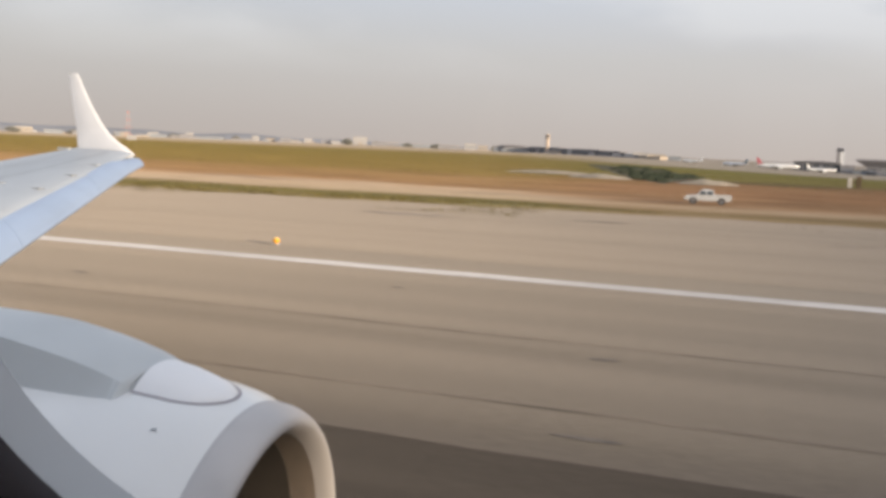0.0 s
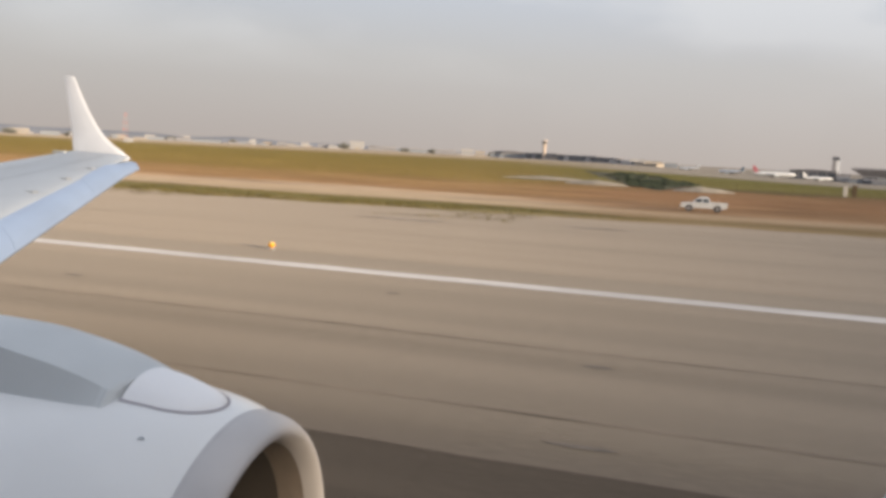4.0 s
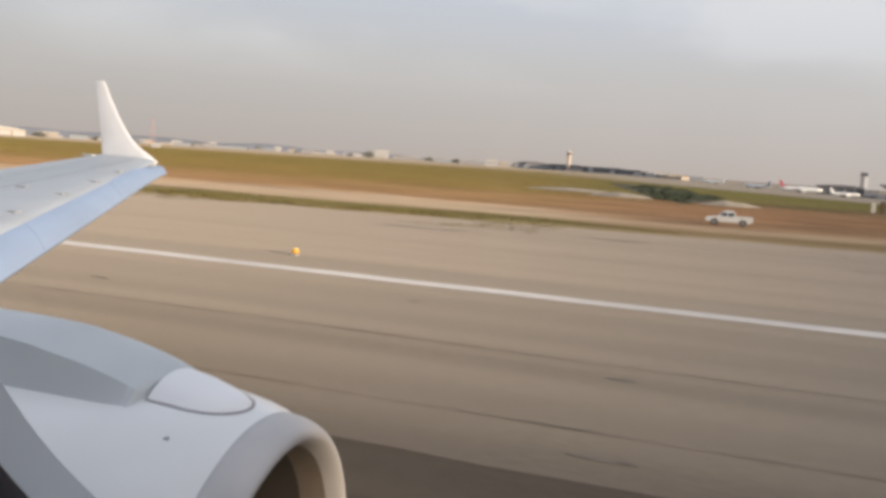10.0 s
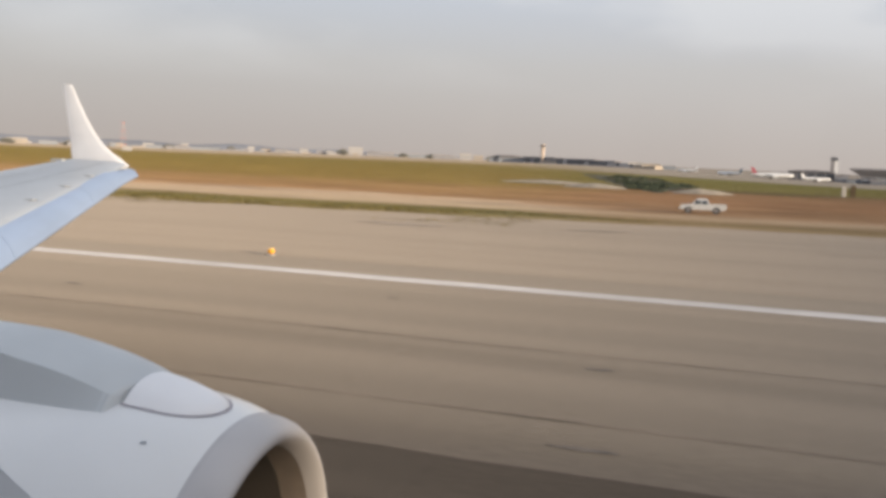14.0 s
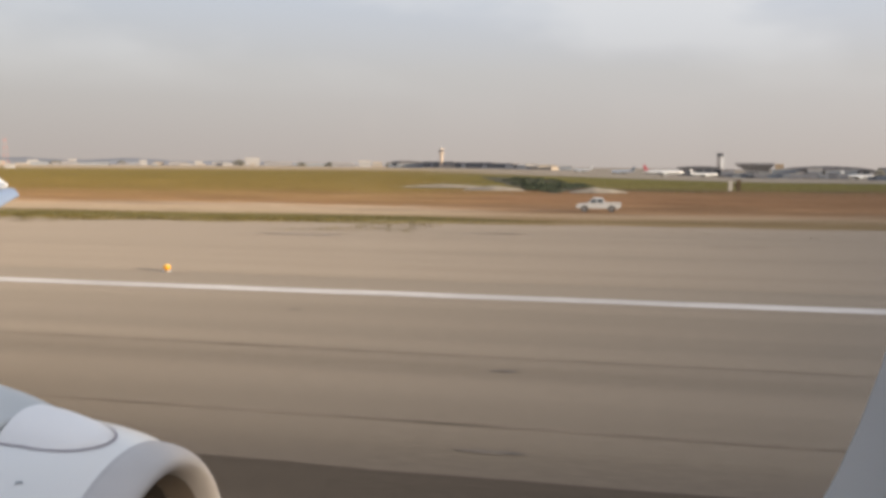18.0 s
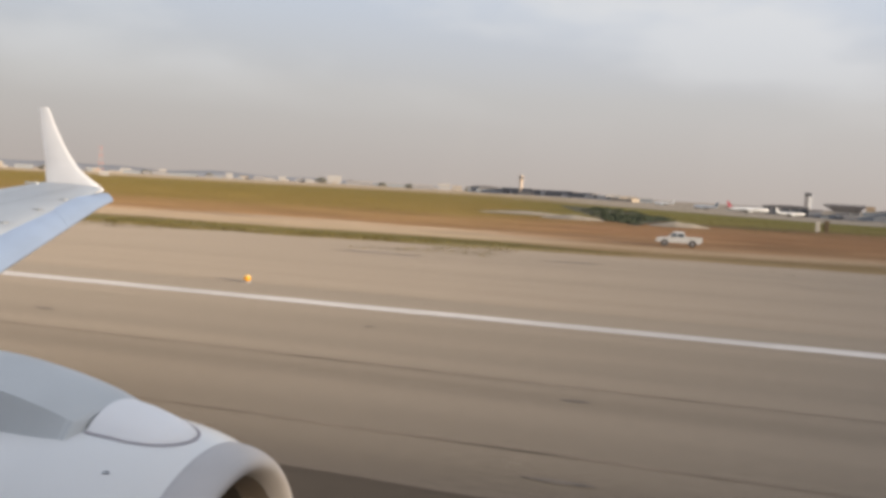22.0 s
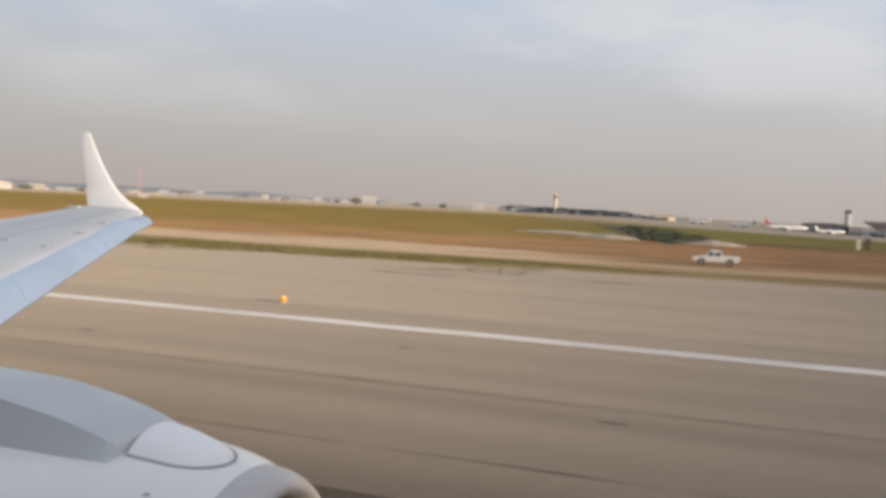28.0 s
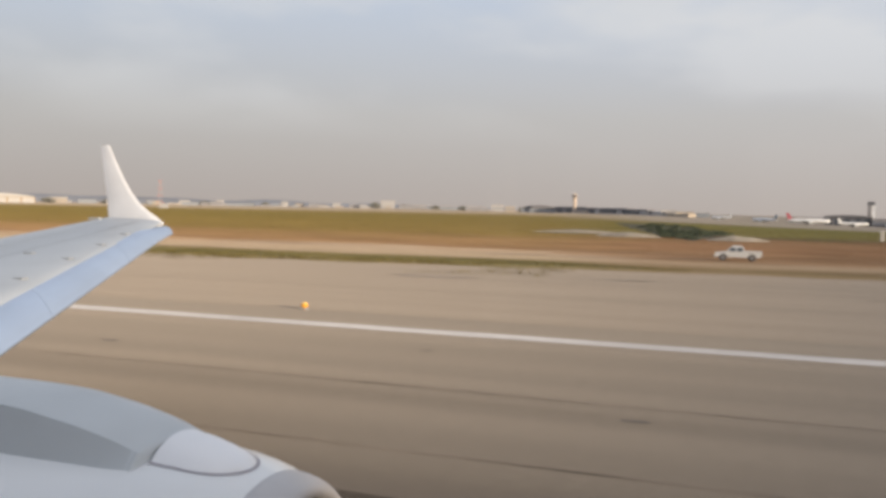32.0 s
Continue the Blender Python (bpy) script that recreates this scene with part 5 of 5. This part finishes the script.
control_tower(-12.7, 1450, 31, TOWER_TAN, "tan concrete control tower with a flared head", 4.0)
x, y, z = spot(4.3, 1200)
t = thing("control_tower", x, y, z, "square white control tower with a dark side", "control tower", turn=-4.3)
part("shaft", box(0.2, 4.6, -4, 4, -1, 24), WHITE_PAINT, t, "white lift shaft")
part("shaft_side", box(-4.2, 0.2, -4.2, 4, -1, 24), BLD_GREY, t, "dark shaft side")
part("cab", box(-4.4, 3.4, -4.6, 4.6, 24, 28.5, None, 0.4), ROOF_DARK, t, "dark cab")
part("cab_glazing", box(-4.5, 3.5, -4.7, 4.7, 25, 27), GLASS_DARK, t)

x, y, z = spot(6.4, 1300)
t = thing("flared_terminal", x, y, z, "terminal hall with a flared grey roof", "terminal", turn=-6.4)
part("wall", box(-16, 16, 0, 30, -1, 8), BLD_WHITE, t)
part("roof", loft([[(-16, -2, 7.8), (16, -2, 7.8), (16, 32, 7.8), (-16, 32, 7.8)], [(-29, -8, 15.5), (23, -8, 15.5), (23, 38, 15.5), (-29, 38, 15.5)], [(-28, -7, 17.5), (22, -7, 17.5), (22, 37, 17.5), (-28, 37, 17.5)]]), BLD_GREY, t, "outward-sloping grey roof")
part("annexe", box(23.2, 34, 0, 20, -1, 16), BLD_OCHRE, t, "ochre annexe")
x, y, z = spot(10.2, 1280)
t = thing("terminal_hall", x, y, z, "long terminal hall with a dark bowed roof", "terminal", turn=-10.2)
part("wall", box(-56, 56, 0, 40, -1, 9), BLD_GREY, t)
part("roof", loft([[(-58 + 11.6 * i, yy, 9.2 + 4.6 * math.sin(math.pi * i / 10) ** 0.7 + e) for i in range(11)] + [(58 - 11.6 * i, yy, 9.0) for i in range(11)] for yy, e in ((-3, 0), (43, 0))]), ROOF_DARK, t, "dark bowed roof")
for i in range(9):
    part("window_bay", box(-54 + 12.2 * i, -46 + 12.2 * i, -0.4, 0.1, 3, 7.5), BLD_CREAM if i % 4 == 1 else GLASS_DARK, t)
long_hangar(3.1, 1120, 50, 16.5, "dark-roofed hangar behind parked aircraft", BLD_GREY, ROOF_DARK, 0.10, GLASS_DARK)


rnd = random.Random(5)
for i in range(30):
    b0 = 4.9 + 11.5 * i / 29 + rnd.uniform(-0.15, 0.15)
    wall = rnd.choice([BLD_GREY, BLD_BLUE, BLD_WHITE, ROOF_DARK, BLD_GREY])
    kind = {BLD_GREY: "grey", BLD_BLUE: "blue-grey", BLD_WHITE: "off-white", ROOF_DARK: "dark"}[wall]
    building(b0, rnd.uniform(1030, 1130), rnd.uniform(6, 15), rnd.choice([3.5, 4.5, 5.5, 7.5]), 9, wall, rnd.choice([ROOF_PALE, ROOF_DARK, BLD_GREY]), kind + " service block beside the apron stands", name="service_block", group="service blocks on the apron", bays=2)


def parked_jet(b, d, length, tail, turn, label):
    """A small airliner seen across the apron, nose along its own +x."""
    x, y, z = spot(b, d)
    t = thing("parked_airliner", x, y, z, label, "airliner", "airliners on the apron", turn=turn)
    r = length * 0.05
    zc = r * 1.9
    part("fuselage", lathe([(-length * 0.5, 0.1), (-length * 0.42, r * 0.5), (-length * 0.28, r * 0.95), (0, r), (length * 0.38, r), (length * 0.46, r * 0.7), (length * 0.5, 0.1)], 20), WHITE_PAINT, t, "white fuselage", True).matrix_basis = pose(0, 0, zc)
    part("tail_fin", loft([[(px * length, s * 0.2, zc + pz * r) for px, pz in ((-0.36, 0.8), (-0.46, 3.7), (-0.52, 3.7), (-0.47, 0.6))] for s in (-1, 1)]), tail, t, "coloured tail fin")
    for s in (-1, 1):
        part("wing", loft([[(0.08 * length, s * r * 0.8, zc - r * 0.5), (-0.12 * length, s * r * 0.8, zc - r * 0.5), (-0.12 * length, s * r * 0.8, zc - r * 0.3), (0.08 * length, s * r * 0.8, zc - r * 0.2)], [(-0.14 * length, s * length * 0.45, zc), (-0.2 * length, s * length * 0.45, zc), (-0.2 * length, s * length * 0.45, zc + 0.15), (-0.14 * length, s * length * 0.45, zc + 0.2)]]), GREY_PAINT, t)
        part("engine", lathe([(-2.2, 0.6), (-1.5, 1.0), (1.6, 1.1), (2.0, 0.9)], 14, "x", True), WHITE_PAINT, t).matrix_basis = pose(0.05 * length, s * length * 0.15, zc - r * 1.0)
        part("tailplane", loft([[(-0.40 * length, s * 0.4, zc + r * 0.4), (-0.48 * length, s * 0.4, zc + r * 0.4), (-0.48 * length, s * 0.4, zc + r * 0.55), (-0.4 * length, s * 0.4, zc + r * 0.6)], [(-0.47 * length, s * length * 0.16, zc + r * 0.6), (-0.5 * length, s * length * 0.16, zc + r * 0.6), (-0.5 * length, s * length * 0.16, zc + r * 0.65), (-0.47 * length, s * length * 0.16, zc + r * 0.7)]]), GREY_PAINT, t)
        part("main_gear", box(-0.04 * length - 0.5, -0.04 * length + 0.5, s * 2.6 - 0.3, s * 2.6 + 0.3, 0, zc - r * 0.5), TYRE, t)
    part("nose_gear", box(0.38 * length - 0.3, 0.38 * length + 0.3, -0.2, 0.2, 0, zc - r * 0.6), TYRE, t)
    for i in range(12):
        wx = -0.22 * length + 0.58 * length * i / 11
        part("cabin_window", box(wx - 0.5, wx + 0.5, -r - 0.02, -r + 0.1, zc + r * 0.12, zc + r * 0.36), GLASS_DARK, t)
    return t


parked_jet(1.0, 1000, 42, RED_PAINT, 2, "white parked airliner with a red tail fin")
parked_jet(-1.45, 1030, 30, TEAL_PAINT, 150, "white parked airliner with a dark teal tail fin")
parked_jet(-3.9, 1120, 25, WHITE_PAINT, 168, "white parked airliner with a white tail")
parked_jet(3.4, 1020, 30, WHITE_PAINT, 12, "white parked airliner by the dark hangar")
parked_jet(11.9, 1080, 34, WHITE_PAINT, -4, "white parked airliner by the terminal hall")

# red and white lattice mast
x, y, z = spot(-38.2, 950)
t = thing("radio_mast", x, y, z, "red and white lattice radio mast", "mast", turn=37)
for i in range(8):
    bm = bmesh.new()
    z0, z1 = i * 3.5, (i + 1) * 3.5
    h0, h1 = 2.2 - 0.18 * i, 2.2 - 0.18 * (i + 1)
    for sx, sy in ((-1, -1), (1, -1), (1, 1), (-1, 1)):
        loft([[(sx * h + dx, sy * h + dy, zz) for dx, dy in ((-0.16, -0.16), (0.16, -0.16), (0.16, 0.16), (-0.16, 0.16))] for h, zz in ((h0, z0), (h1, z1))], True, True, bm)
        loft([[(sx * h0 + dx, sy * h0 * q + dy, zz) for dx, dy in ((-0.1, -0.1), (0.1, -0.1), (0.1, 0.1), (-0.1, 0.1))] for q, zz in ((1, z0), (-1, z1))], True, True, bm)
    part("lattice_bay", bm, MAST_RED if i % 2 else BLD_WHITE, t)
building(-38.0, 945, 9, 3.5, 6, BLD_WHITE, ROOF_PALE, "small white hut at the foot of the mast", name="hut", bays=2)

# trees across the airfield, their leaf colour paled for the distance haze
for i, (b, d, w, h) in enumerate([(-25.2, 2650, 34, 17), (-44.4, 2650, 40, 13), (-41.2, 2700, 30, 11), (-35.6, 2750, 34, 12), (-32.0, 2750, 26, 12), (-23.4, 2650, 20, 13), (-21.4, 2650, 30, 11), (-19.6, 2200, 36, 10), (-16.0, 1700, 14, 9), (13.0, 1140, 16, 11), (14.2, 1180, 18, 12), (-47.5, 2100, 30, 12), (-49.5, 2200, 44, 14)]):
    x, y, z = spot(b, d)
    shrub(x, y, w, h, 60 + i, "far trees", "olive-green tree clump by the airport buildings, paled for haze", "tree", z, HAZED_TREE)

# hazy hills on the skyline; the haze is put into their grey-blue colour
bm = bmesh.new()
prev = None
for i in range(90):
    b = -62 + i * 1.0
    hgt = -10 + 22 * smooth(-6, -24, b) + 26 * smooth(-20, -38, b) * (0.6 + 0.5 * noise.noise(Vector((b * 0.16, 2, 0)))) + 10 * noise.noise(Vector((b * 0.3, 5, 0)))
    x, y = 3850 * math.sin(radians(b)), 3850 * math.cos(radians(b))
    cur = [bm.verts.new((x, y, -12)), bm.verts.new((x * 1.02, y * 1.02, hgt * 0.7)), bm.verts.new((x * 1.06, y * 1.06, hgt)), bm.verts.new((x * 1.12, y * 1.12, -12))]
    if prev:
        for k in range(3):
            bm.faces.new((prev[k], prev[k + 1], cur[k + 1], cur[k]))
    prev = cur
tagged(part("backdrop", bm, HILL, None, "", True), "low hazy blue hills along the horizon", "hills", kind="structure")

# the whole plan at its full size
for ob in list(scene.objects):
    if ob.parent is None and ob.type in {"MESH", "EMPTY"}:
        ob.matrix_basis = Matrix.Scale(SIZE, 4) @ ob.matrix_basis
